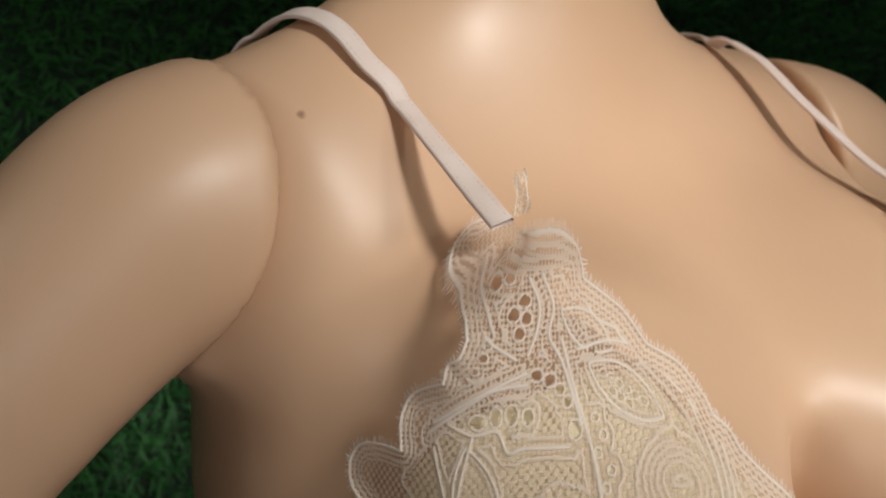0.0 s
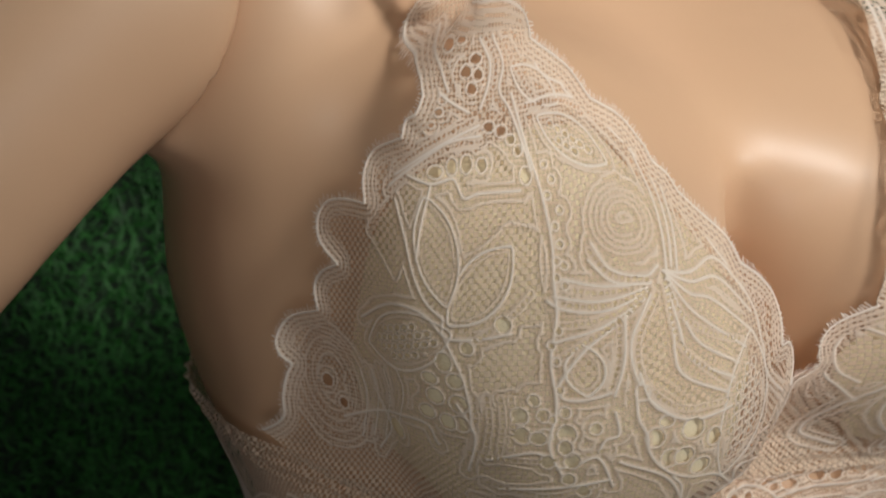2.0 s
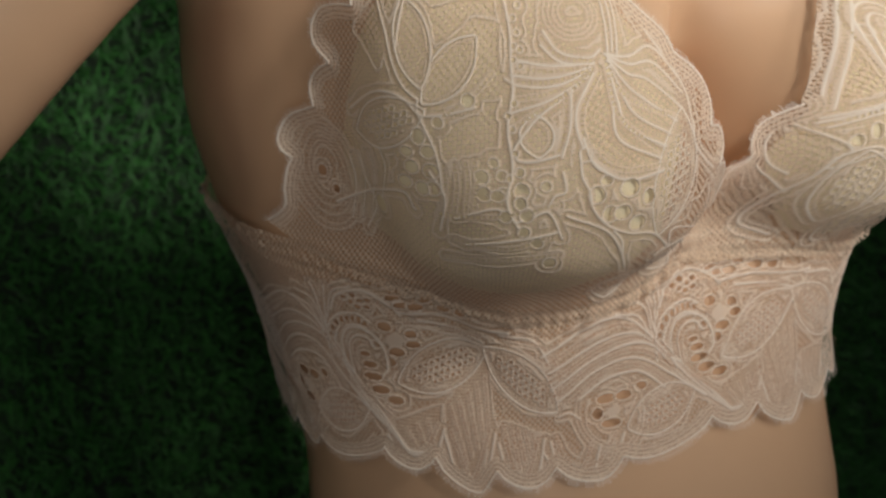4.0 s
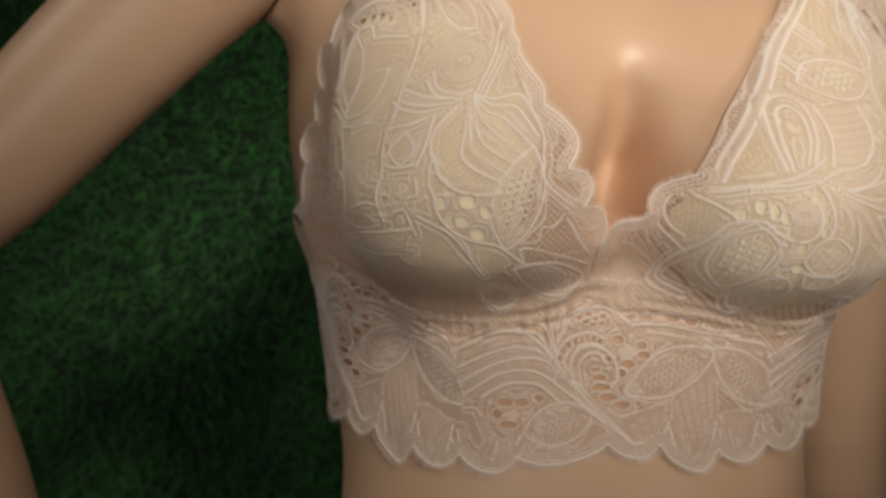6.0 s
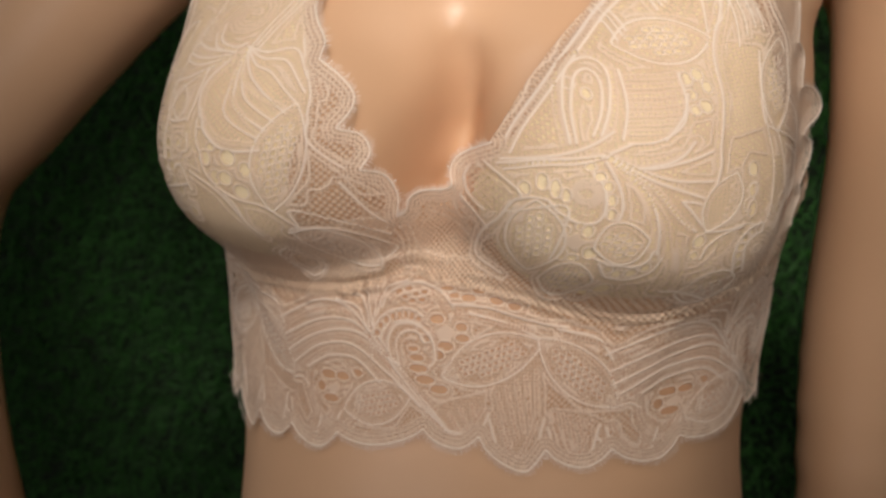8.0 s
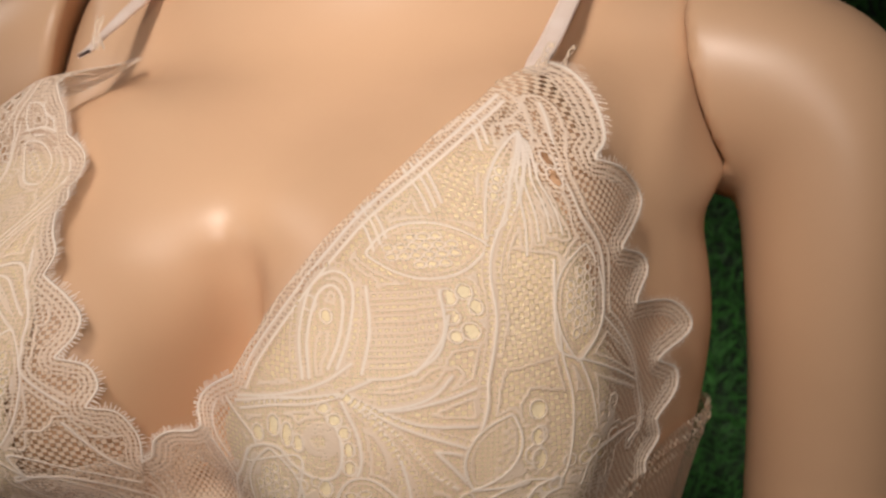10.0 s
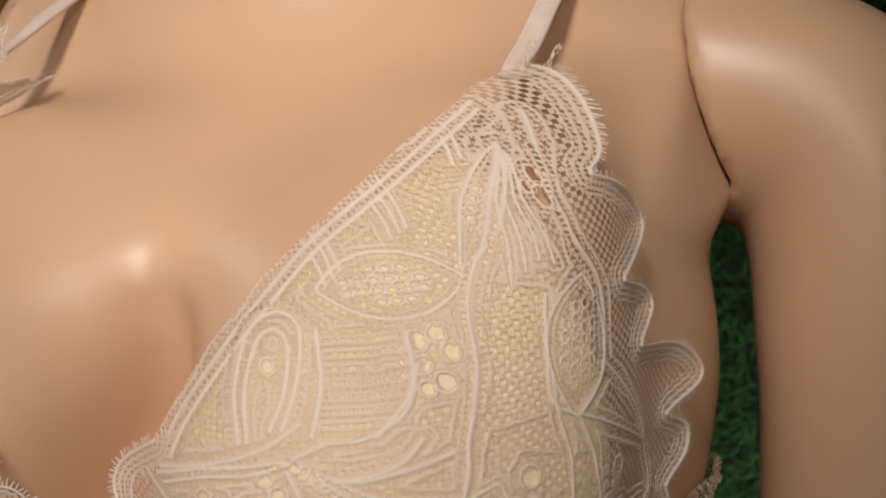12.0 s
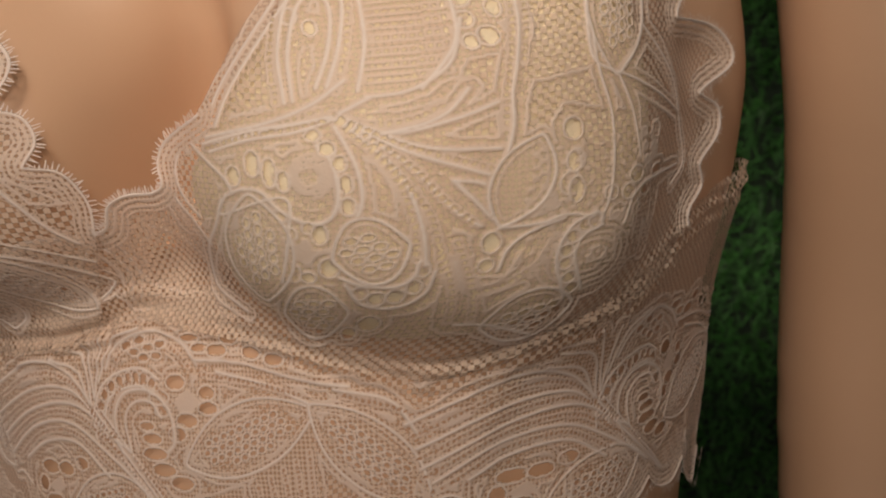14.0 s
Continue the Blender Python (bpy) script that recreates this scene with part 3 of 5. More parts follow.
# -- outlines in the chart
R_OUT = lobed([[(-175.9, 18.9), (-168.5, 22.4), (-163.5, 26.6), (-163.1, 32.0), (-160.8, 39.5), (-158.0, 43.9)],
    [(-158.0, 43.9), (-163.1, 47.0), (-163.8, 52.5), (-157.3, 59.7), (-142.4, 64.1)],
    [(-142.4, 64.1), (-143.1, 70.7), (-138.9, 76.6), (-130.5, 80.2)],
    [(-130.5, 80.2), (-138.5, 85.3), (-140.4, 91.8), (-135.5, 97.8), (-125.3, 100.1), (-116.2, 100.2)],
    [(-116.2, 100.2), (-118.0, 107.8), (-114.3, 114.1), (-102.3, 118.6)],
    [(-102.3, 118.6), (-101.0, 123.1), (-97.1, 125.2), (-95.0, 129.5)],
    [(-96.7, 133.3), (-100.3, 135.4), (-104.4, 137.0)],
    [(-104.4, 137.0), (-118.4, 139.0), (-124.6, 144.6), (-122.1, 149.3), (-114.0, 151.0)]])
R_TOP = lobed([[(-114.0, 151.0), (-102.7, 150.6), (-86.0, 147.9)]])
R_IN = lobed([[(-86.0, 147.9), (-68.0, 148.6), (-57.2, 146.5), (-55.9, 142.8)],
    [(-56.1, 140.8), (-42.5, 132.2), (-34.7, 122.9)],
    [(-34.7, 122.9), (-22.4, 116.4), (-16.6, 108.8), (-16.2, 104.7)],
    [(-15.7, 104.1), (-12.5, 101.0), (-12.0, 97.0)],
    [(-12.0, 97.0), (-7.3, 91.2), (-1.6, 84.5), (-1.0, 78.0)],
    [(-1.0, 78.0), (7.0, 71.6), (12.0, 65.1), (11.7, 59.0), (7.9, 53.3)],
    [(7.9, 53.3), (15.6, 50.3), (18.3, 43.6), (14.9, 37.4)],
    [(14.9, 37.4), (22.3, 35.0), (26.1, 26.3), (24.4, 17.3)]])
R_LOW = [(14, 0), (10, -8), (-8, -16), (-37, -19), (-63, -17), (-80, -12), (-100, -7), (-134, 2), (-160, 10)]
r_edges = [R_OUT, R_IN]
r_ring = np.vstack([R_OUT, R_TOP[1:-1], R_IN, smooth_line(R_LOW, 5)])

L_IN0 = lobed([[(23.8, 17.9), (27.2, 19.4), (29.6, 24.8), (34.9, 27.5), (43.2, 27.6)],
    [(43.2, 27.6), (47.5, 29.7), (47.2, 35.7), (51.2, 41.4), (62.9, 47.1)]])
L_IN1 = [(62.9, 47.1), (66.9, 52.9), (72.1, 60.8), (78.6, 69.9), (92.9, 85.3), (108.0, 97.2), (120.5, 106.1), (135.8, 116.7), (148.7, 123.9), (162.6, 131.4), (174.5, 135.7), (185.1, 139.4)]
L_OUT = lobed([[(184.6, 138.4), (180.6, 134.2), (178.1, 127.4), (174.4, 118.2), (171.5, 111.1), (167.6, 107.2)],
    [(167.4, 106.3), (177.3, 103.1), (189.6, 95.7), (188.2, 88.9), (171.6, 79.4)],
    [(171.4, 78.7), (184.7, 75.6), (187.7, 69.7), (177.8, 62.3)],
    [(177.5, 61.4), (201.5, 59.1), (212.5, 52.6), (211.4, 46.3), (194.6, 40.4)],
    [(194.6, 40.4), (205.6, 35.6), (205.3, 27.6), (193.4, 21.0)],
    [(193.4, 21.0), (196.2, 14.4), (188.6, 9.1), (188.1, 4.8)]])
L_LOW = [(189, -4), (159, -14), (140, -18), (118, -25), (106, -24), (93, -21), (79, -17), (62, -14), (42, -11), (24, -7), (24, 8)]
l_edges = [L_IN0, L_OUT]
l_smooth = smooth_line(L_IN1, 8)
l_ring = np.vstack([L_IN0, l_smooth[1:], L_OUT, smooth_line(L_LOW, 5)])

G_TOP = smooth_line([(22.3, 18.1), (27.2, 19.4), (29.6, 24.8), (34.9, 27.5), (43.2, 27.6), (49.5, 29.0)], 6)
g_ring = np.vstack([smooth_line([(-24, 10), (0, 16), (18, 20)], 4), G_TOP, [(66, 8), (62, -14), (42, -12), (24, -8), (-8, -18), (-30, -18)]])

PERIOD = 161.0


def scallop(a, tip, b, n=11):
    t = np.linspace(0, 1, n)[:-1, None]
    a, tip, b = (np.array(q, float) for q in (a, tip, b))
    lean = (tip - a) @ (b - a) / ((b - a) @ (b - a))
    fall = tip - a - (b - a) * lean
    return a + (b - a) * (t + (lean - .5) * np.sin(np.pi * t) ** 2) + fall * np.sin(np.pi * t) ** .75


HEM = [((-103.7, -70.5), (-86, -83.5)), ((-75.4, -75), (-61, -82.5)), ((-48.3, -76), (-30, -83)), ((-16.5, -75.5), (5, -78.5)), ((31, -69.8), (46, -76.5))]
hem = [(np.array(q) + (k * PERIOD, -k * .8)).tolist() for k in range(-2, 4) for q in HEM]
hem = np.vstack([scallop(a[0], a[1], b[0]) for a, b in zip(hem, hem[1:])])
hem = hem[(np.abs(hem[:, 0]) < 424)][::-1]
top = smooth_line([(s_, z_ + 6) for s_, z_ in zip(FOLD_S, FOLD_Z)][1:-1], 6)
b_top = np.vstack([[(-424, 8)], top, [(424, 8)]])
b_ring = np.vstack([b_top, hem])


# -- motifs
def draw_right(L):
    L.zone([(-115.1, 91.4), (-104.6, 103.4), (-99.5, 92.0), (-104.3, 80.6)], 0.35)
    L.zone([(-2.2, 29.0), (38.5, 22.7), (56.8, -6.7), (-3.7, 20.1)], 0.35)
    L.zone([(-36.6, 78.4), (-24.0, 81.2), (-8.0, 66.2), (-14.9, 47.6), (-31.4, 47.3), (-41.0, 63.1)], 0.72)
    L.zone([(-99.0, 89.1), (-85.3, 84.3), (-68.6, 95.3), (-60.8, 92.5), (-61.1, 74.9), (-85.2, 68.9), (-94.1, 76.2)], 0.55)
    L.leaf((-102.3, 63.3), 17.5, 7.7, 18)
    L.leaf((-77.1, 80.8), 13.2, 6.1, 47, fill=.55, dots=False)
    L.leaf((-90.4, 89.1), 13.9, 6.4, -75, fill=.55, dots=False)
    L.leaf((-45.5, 113.4), 13.2, 4.7, -32)
    L.leaf((-56.8, 128.5), 9.7, 3.9, -34, dots=False)
    L.leaf((-11.0, 42.1), 20.5, 8.1, -105)
    L.leaf((-52.3, 62.0), 6.2, 4.4, 91, fill=.55, dots=False)
    L.arcs((-35.4, 94.1), (9.7, 7.9, 5.9, 3.9), 0, 360, .5, 0.85)
    L.arcs((-140.9, 40.0), (18.4, 14.8, 11.3, 7.7), 0, 360, .5, 1.15)
    L.stroke(smooth_line([(-27.4, 82.5), (-23.1, 96.9), (-22.9, 107.8)]), 0.55)
    L.stroke(smooth_line([(-25.7, 82.8), (-21.0, 95.4), (-19.5, 105.2)]), 0.55)
    L.stroke(smooth_line([(-24.4, 81.6), (-19.9, 92.8), (-17.1, 101.4)]), 0.55)
    L.stroke(smooth_line([(-28.6, 82.4), (-20.8, 80.4), (-10.4, 81.2), (-3.1, 70.2)]), 0.6)
    L.stroke(smooth_line([(-28.6, 82.4), (-21.3, 78.3), (-12.1, 77.0), (-3.6, 66.1)]), 0.6)
    L.stroke(smooth_line([(-28.6, 82.4), (-22.8, 76.0), (-15.9, 72.7), (-4.9, 61.5)]), 0.6)
    L.stroke(smooth_line([(-28.6, 82.4), (-24.5, 73.8), (-19.6, 68.3), (-8.9, 58.9)]), 0.6)
    L.stroke(smooth_line([(-28.6, 82.4), (-26.3, 71.7), (-22.9, 63.9), (-12.4, 56.0)]), 0.6)
    L.stroke(smooth_line([(-28.6, 82.4), (-28.0, 70.2), (-26.2, 60.9), (-14.6, 52.8)]), 0.6)
    L.stroke(smooth_line([(-28.6, 82.4), (-29.7, 68.9), (-29.4, 58.1), (-17.0, 49.6)]), 0.6)
    L.beads([(-28.9, 81.5), (-26.1, 71.2), (-18.7, 65.2), (-9.7, 61.0)], 1.6)
    L.beads([(-28.9, 81.5), (-28.9, 66.4), (-22.8, 57.8), (-15.5, 51.0)], 1.6)
    L.stroke(smooth_line([(-33.7, 77.9), (-40.0, 69.7), (-41.2, 63.1), (-39.4, 55.7), (-36.7, 51.6), (-31.4, 46.8), (-25.4, 45.1), (-16.5, 45.6)]), 0.9)
    L.beads([(-31.9, 77.6), (-38.3, 69.5), (-39.6, 62.9), (-37.7, 56.2), (-30.5, 49.1), (-17.1, 47.6)], 1.6)
    L.stroke(smooth_line([(-32.6, 80.5), (-46.0, 81.3), (-56.0, 83.5)]), 0.7)
    L.stroke(smooth_line([(-33.2, 79.6), (-46.9, 78.0), (-57.9, 79.4)]), 0.7)
    L.stroke(smooth_line([(-33.7, 78.9), (-45.6, 75.8), (-55.5, 76.4), (-59.7, 78.4)]), 0.7)
    L.stroke(smooth_line([(-35.5, 77.2), (-47.9, 71.9), (-56.2, 69.7), (-60.6, 68.1)]), 0.7)
    L.stroke(smooth_line([(-38.6, 75.4), (-50.8, 67.9), (-56.7, 61.5), (-59.2, 57.6)]), 0.7)
    L.beads([(-33.0, 80.1), (-46.6, 79.7), (-56.9, 81.5)], 1.6)
    L.beads([(-33.3, 79.1), (-46.5, 76.8), (-56.7, 77.7)], 1.6)
    L.beads([(-34.5, 78.0), (-47.0, 73.9), (-57.9, 72.6)], 1.6)
    L.beads([(-36.9, 76.1), (-49.5, 69.9), (-58.0, 64.9)], 1.6)
    L.stroke(smooth_line([(-46.3, 90.5), (-42.5, 84.6), (-34.0, 82.1), (-29.8, 83.6)]), 0.8)
    L.stroke(smooth_line([(-48.0, 87.0), (-42.5, 81.9), (-33.0, 80.3)]), 0.6)
    L.beads([(-47.3, 88.8), (-42.4, 83.2), (-33.5, 81.2)], 1.6)
    L.stroke(smooth_line([(-59.2, 57.6), (-57.4, 54.9), (-52.3, 54.7), (-46.8, 56.0)]), 0.7)
    L.stroke(smooth_line([(-41.3, 73.9), (-43.1, 63.4), (-46.1, 55.2)]), 0.6)
    L.beads([(-42.8, 73.4), (-44.4, 63.5), (-47.0, 56.5)], 1.6)
    L.stroke(smooth_line([(-50.5, 40.0), (-48.8, 43.2), (-45.7, 44.5), (-46.1, 50.8)]), 0.5)
    L.stroke(smooth_line([(-60.3, 35.0), (-55.7, 36.4), (-50.5, 37.9), (-47.2, 28.4)]), 0.5)
    L.stroke(smooth_line([(-104.4, 101.7), (-100.7, 91.9), (-98.0, 83.1), (-93.7, 76.0), (-87.6, 71.9)]), 0.6)
    L.stroke(smooth_line([(-92.3, 105.8), (-95.2, 95.3), (-96.8, 86.3)]), 0.5)
    L.stroke(smooth_line([(-87.6, 67.6), (-95.0, 72.8), (-107.0, 72.6), (-122.1, 64.7)]), 0.6)
    L.stroke(smooth_line([(-88.0, 72.5), (-87.4, 67.7), (-78.8, 68.1), (-69.2, 70.4)]), 0.6)
    L.stroke(smooth_line([(-87.4, 67.1), (-83.0, 59.1), (-80.9, 51.7), (-80.5, 43.9)]), 0.6)
    L.beads([(-80.4, 66.7), (-68.9, 74.6), (-63.5, 80.0)], 1.6)
    L.beads([(-105.2, 109.2), (-96.8, 114.5), (-85.4, 119.5), (-77.8, 122.0)], 1.6)
    L.beads([(-103.1, 107.1), (-92.9, 112.7), (-76.1, 118.8)], 1.6)
    L.beads([(-106.9, 103.8), (-97.7, 110.3), (-87.4, 115.3), (-76.6, 116.2)], 1.6)
    L.stroke(smooth_line([(-105.1, 108.0), (-94.8, 113.5), (-85.5, 117.6), (-76.8, 120.4)]), 0.6)
    L.stroke(smooth_line([(-107.1, 105.2), (-96.8, 111.5), (-86.4, 116.7), (-76.5, 117.7)]), 0.6)
    L.stroke(smooth_line([(-100.2, 108.2), (-92.3, 106.1), (-85.2, 107.1), (-82.0, 102.4), (-76.9, 103.3), (-64.7, 103.3)]), 0.6)
    L.hole((-91.0, 109.1), 2.2, 1.4, 0, .45)
    L.hole((-85.7, 110.3), 1.4, 2.0, 0, .45)
    L.hole((-81.2, 110.7), 1.6, 2.1, 0, .45)
    L.hole((-76.4, 110.1), 1.4, 1.6, 0, .45)
    L.hole((-88.8, 140.6), 2.3, 1.2, 0, .45)
    L.hole((-83.6, 141.7), 1.7, 0.7, 0, .45)
    L.hole((-77.6, 137.2), 1.8, 1.2, 0, .45)
    L.hole((-80.8, 134.4), 1.7, 1.4, 0, .45)
    L.hole((-76.7, 133.3), 1.5, 1.4, 0, .45)
    L.hole((-78.9, 129.9), 1.5, 1.4, 0, .45)
    L.hole((-88.2, 128.1), 1.1, 0.9, 0, .45)
    L.hole((-89.4, 124.8), 1.1, 0.9, 0, .45)
    L.hole((-91.9, 121.7), 0.8, 0.6, 0, .45)
    L.hole((-73.7, 119.6), 1.7, 1.2, 0, .45)
    L.hole((-69.7, 118.1), 1.7, 1.3, 0, .45)
    L.hole((-66.8, 115.6), 1.3, 1.0, 0, .45)
    L.hole((-64.6, 112.6), 1.1, 1.1, 0, .45)
    L.hole((-62.6, 106.5), 1.6, 1.8, 0, .45)
    L.hole((-87.9, 61.1), 2.2, 2.4, 0, .45)
    L.hole((-81.1, 65.7), 1.7, 1.4, 0, .45)
    L.hole((-92.5, 55.8), 2.4, 1.4, 0, .45)
    L.hole((-84.7, 56.6), 2.3, 1.8, 0, .45)
    L.hole((-90.9, 51.2), 2.6, 2.0, 0, .45)
    L.hole((-83.8, 50.6), 2.6, 2.1, 0, .45)
    L.hole((-83.5, 45.1), 2.3, 2.0, 0, .45)
    L.hole((-71.2, 72.4), 1.9, 1.8, 0, .45)
    L.hole((-143.6, 40.1), 2.6, 2.1, 0, .45)
    L.hole((-136.2, 34.0), 2.0, 1.6, 0, .45)
    L.hole((-68.2, 50.2), 1.8, 2.0, 0, .45)
    L.hole((-64.6, 54.5), 1.2, 1.3, 0, .45)
    L.hole((-62.6, 50.6), 1.3, 1.5, 0, .45)
    L.hole((-67.9, 44.8), 1.9, 2.2, 0, .45)
    L.hole((-62.5, 45.2), 1.3, 1.6, 0, .45)
    L.hole((-57.5, 45.6), 1.9, 2.4, 0, .45)
    L.hole((-56.7, 37.7), 1.7, 2.2, 0, .45)
    L.hole((-50.9, 46.7), 1.2, 1.4, 0, .45)
    L.hole((-57.6, 51.5), 1.0, 1.2, 0, .45)
    L.hole((-39.6, 55.1), 1.5, 1.9, 0, .45)
    L.hole((-37.2, 42.1), 2.1, 2.6, 0, .45)
    L.hole((-33.5, 35.0), 2.2, 2.7, 0, .45)
    L.hole((-27.6, 42.8), 2.6, 2.8, 0, .45)
    L.hole((-29.8, 34.8), 2.3, 2.5, 0, .45)
    L.hole((-24.9, 29.7), 2.5, 2.6, 0, .45)
    L.hole((-21.7, 38.3), 1.7, 2.6, 0, .45)
    L.hole((-34.3, 46.4), 1.5, 1.3, 0, .45)
    L.stroke(smooth_line([(-39.7, 60.1), (-38.4, 54.1), (-36.8, 50.8), (-32.8, 47.6)]), 0.5)
    L.stroke(smooth_line([(-41.0, 56.0), (-41.0, 48.6), (-39.1, 43.4), (-38.6, 38.1), (-34.7, 31.5), (-27.4, 26.4), (-18.9, 23.7), (-10.1, 15.0)]), 0.6)
    L.stroke(smooth_line([(-32.3, 28.4), (-29.5, 24.1), (-28.5, 18.6)]), 0.5)
    L.stroke(smooth_line([(-10.1, 15.0), (-6.0, 21.6), (47.9, -4.0), (56.2, -0.1)]), 0.6)
    L.stroke(smooth_line([(-125.5, 47.5), (-123.8, 38.7), (-128.7, 24.3)]), 0.45)
    L.stroke(smooth_line([(-119.2, 49.2), (-117.3, 40.6), (-123.1, 25.4)]), 0.45)
    L.stroke(smooth_line([(-112.1, 51.9), (-109.9, 43.8), (-117.2, 27.1)]), 0.45)
    L.stroke(smooth_line([(-105.0, 54.8), (-102.8, 47.2), (-109.1, 30.7)]), 0.45)
    L.beads([(-122.5, 48.3), (-120.7, 39.5), (-126.0, 24.8)], 1.6)
    L.beads([(-115.3, 50.6), (-113.3, 42.2), (-120.0, 26.2)], 1.6)
    L.beads([(-108.3, 53.5), (-106.0, 45.7), (-113.4, 28.5)], 1.6)
    L.beads([(-79.6, 53.0), (-79.4, 46.1), (-81.0, 37.2)], 1.4)
    L.beads([(-76.1, 53.7), (-75.8, 46.8), (-77.3, 38.1)], 1.4)
    L.beads([(-72.6, 54.2), (-72.4, 47.4), (-73.8, 38.8)], 1.4)
    L.beads([(-70.0, 54.5), (-69.8, 47.7), (-71.1, 39.3)], 1.4)
    L.stroke(smooth_line([(-104.8, 141.7), (-94.5, 136.6), (-88.8, 129.5), (-79.9, 123.9)]), 0.6)
    L.stroke(smooth_line([(-102.9, 142.9), (-91.1, 137.1), (-86.4, 130.1)]), 0.6)
    L.stroke(smooth_line([(-76.3, 142.1), (-72.6, 136.3), (-73.3, 130.5), (-76.2, 124.7)]), 0.6)
    L.stroke(smooth_line([(-71.5, 142.5), (-67.9, 135.5), (-69.6, 128.6), (-65.9, 122.4), (-60.6, 107.6)]), 0.6)
    L.beads([(-106.3, 140.5), (-97.6, 136.4), (-91.7, 130.3)], 1.6)
    L.beads([(-74.1, 141.9), (-70.4, 135.8), (-71.5, 129.6)], 1.6)
    L.beads([(-66.5, 139.5), (-60.1, 128.9), (-54.5, 122.4)], 1.6)
    L.stroke(smooth_line([(-60.6, 124.3), (-49.4, 125.2), (-37.9, 121.6), (-31.1, 115.4)]), 0.6)
    L.stroke(smooth_line([(-47.1, 130.1), (-44.5, 125.4), (-33.8, 118.1), (-24.6, 109.7)]), 0.6)
    L.stroke(smooth_line([(-56.8, 135.7), (-53.0, 130.9), (-44.1, 126.8)]), 0.6)
    L.beads([(-62.8, 123.4), (-49.7, 123.8), (-39.8, 120.4)], 1.5)
    L.beads([(-43.3, 129.6), (-34.3, 120.3), (-22.3, 110.7)], 1.5)
    L.beads([(-20.9, 107.6), (-12.9, 96.9), (-7.2, 84.2), (-2.2, 73.3), (1.3, 65.0)], 1.5)
    L.stroke(smooth_line([(-23.4, 107.9), (-15.3, 97.3), (-9.6, 84.9), (-4.8, 74.2), (-1.8, 65.7), (-2.0, 58.1)]), 0.6)
    L.stroke(smooth_line([(-2.0, 58.1), (3.4, 42.9), (53.6, 6.5)]), 0.7)
    L.stroke(smooth_line([(-65.5, 127.4), (-61.5, 113.1), (-58.5, 103.6), (-56.9, 92.4), (-57.5, 82.5), (-57.7, 74.9), (-60.0, 64.3), (-59.5, 53.0), (-61.7, 41.9), (-58.5, 31.2)]), 0.7)
    L.hole((-56.3, 108.5), 0.9, 0.6, 0, .45)
    L.hole((-54.6, 104.8), 0.8, 0.6, 0, .45)
    L.hole((-56.5, 101.5), 0.8, 0.6, 0, .45)
    L.hole((-53.4, 98.0), 0.8, 0.6, 0, .45)
    L.hole((-55.4, 94.7), 0.7, 0.6, 0, .45)
    L.hole((-54.8, 90.8), 0.7, 0.6, 0, .45)
    L.hole((-56.2, 87.2), 0.7, 0.6, 0, .45)
    L.hole((-54.4, 86.2), 0.7, 0.6, 0, .45)
    L.hole((-56.7, 83.5), 0.6, 0.6, 0, .45)
    L.hole((-54.8, 81.8), 0.6, 0.6, 0, .45)
    L.hole((-57.6, 71.7), 0.6, 0.7, 0, .45)
    L.hole((-59.7, 68.1), 0.6, 0.7, 0, .45)
    L.hole((-58.7, 64.3), 0.6, 0.7, 0, .45)
    L.hole((-58.5, 57.3), 0.6, 0.7, 0, .45)
    L.hole((-60.6, 49.7), 0.6, 0.8, 0, .45)
    L.stroke(smooth_line([(-136.4, 29.5), (-98.5, 41.8), (-90.8, 36.7)]), 0.6)
    L.stroke(smooth_line([(-84.3, 50.4), (-79.8, 42.7), (-82.5, 31.0)]), 0.6)
    L.stroke(smooth_line([(-116.7, 40.9), (-112.3, 32.4), (-121.2, 21.8)]), 0.6)
    L.stroke(smooth_line([(-77.2, 35.9), (-65.1, 39.9), (-59.7, 35.4)]), 0.6)
    L.stroke(smooth_line([(-74.8, 26.4), (-59.9, 28.6), (-48.5, 30.8)]), 0.6)
    L.stroke(smooth_line([(-45.7, 36.2), (-33.4, 27.8), (-25.6, 10.3)]), 0.6)
    L.hole((-64.2, 44.3), 1.7, 1.6, 0, .45)
    L.hole((-62.4, 37.3), 1.4, 1.9, 0, .45)
    L.hole((-58.1, 41.7), 1.5, 1.9, 0, .45)
    L.hole((-57.7, 31.6), 1.4, 1.6, 0, .45)
    L.hole((-54.2, 27.4), 1.4, 1.7, 0, .45)
    L.hole((-51.0, 19.4), 1.8, 1.9, 0, .45)
    L.hole((-93.8, 45.9), 2.5, 1.8, 0, .45)
    L.hole((-87.3, 44.7), 2.2, 2.1, 0, .45)
    L.hole((-108.4, 34.0), 3.3, 3.0, 0, .45)
    L.beads([(-81.9, 36.9), (-65.2, 37.2), (-48.5, 40.2)], 1.6)
    L.beads([(-81.9, 20.6), (-65.9, 20.9), (-48.2, 22.5)], 1.6)
    L.beads([(-77.8, 27.9), (-62.8, 25.4), (-51.3, 29.2)], 1.6)
    L.leaf((-1.1, 4.9), 15.3, 7.0, -36)
    L.leaf((-23.3, -2.7), 6.9, 7.7, -94, dots=False)
    L.zone([(-9.9, 19.1), (7.2, 32.7), (21.5, 15.3), (10.7, 11.2)], 0.35)
    L.stroke(smooth_line([(-14.8, 12.4), (-3.8, 14.6), (8.1, 11.0), (31.9, -5.1)]), 0.7)
    L.stroke(smooth_line([(7.2, 32.7), (18.5, 15.8), (36.2, 10.6), (51.0, -0.3)]), 0.7)
    L.contour()


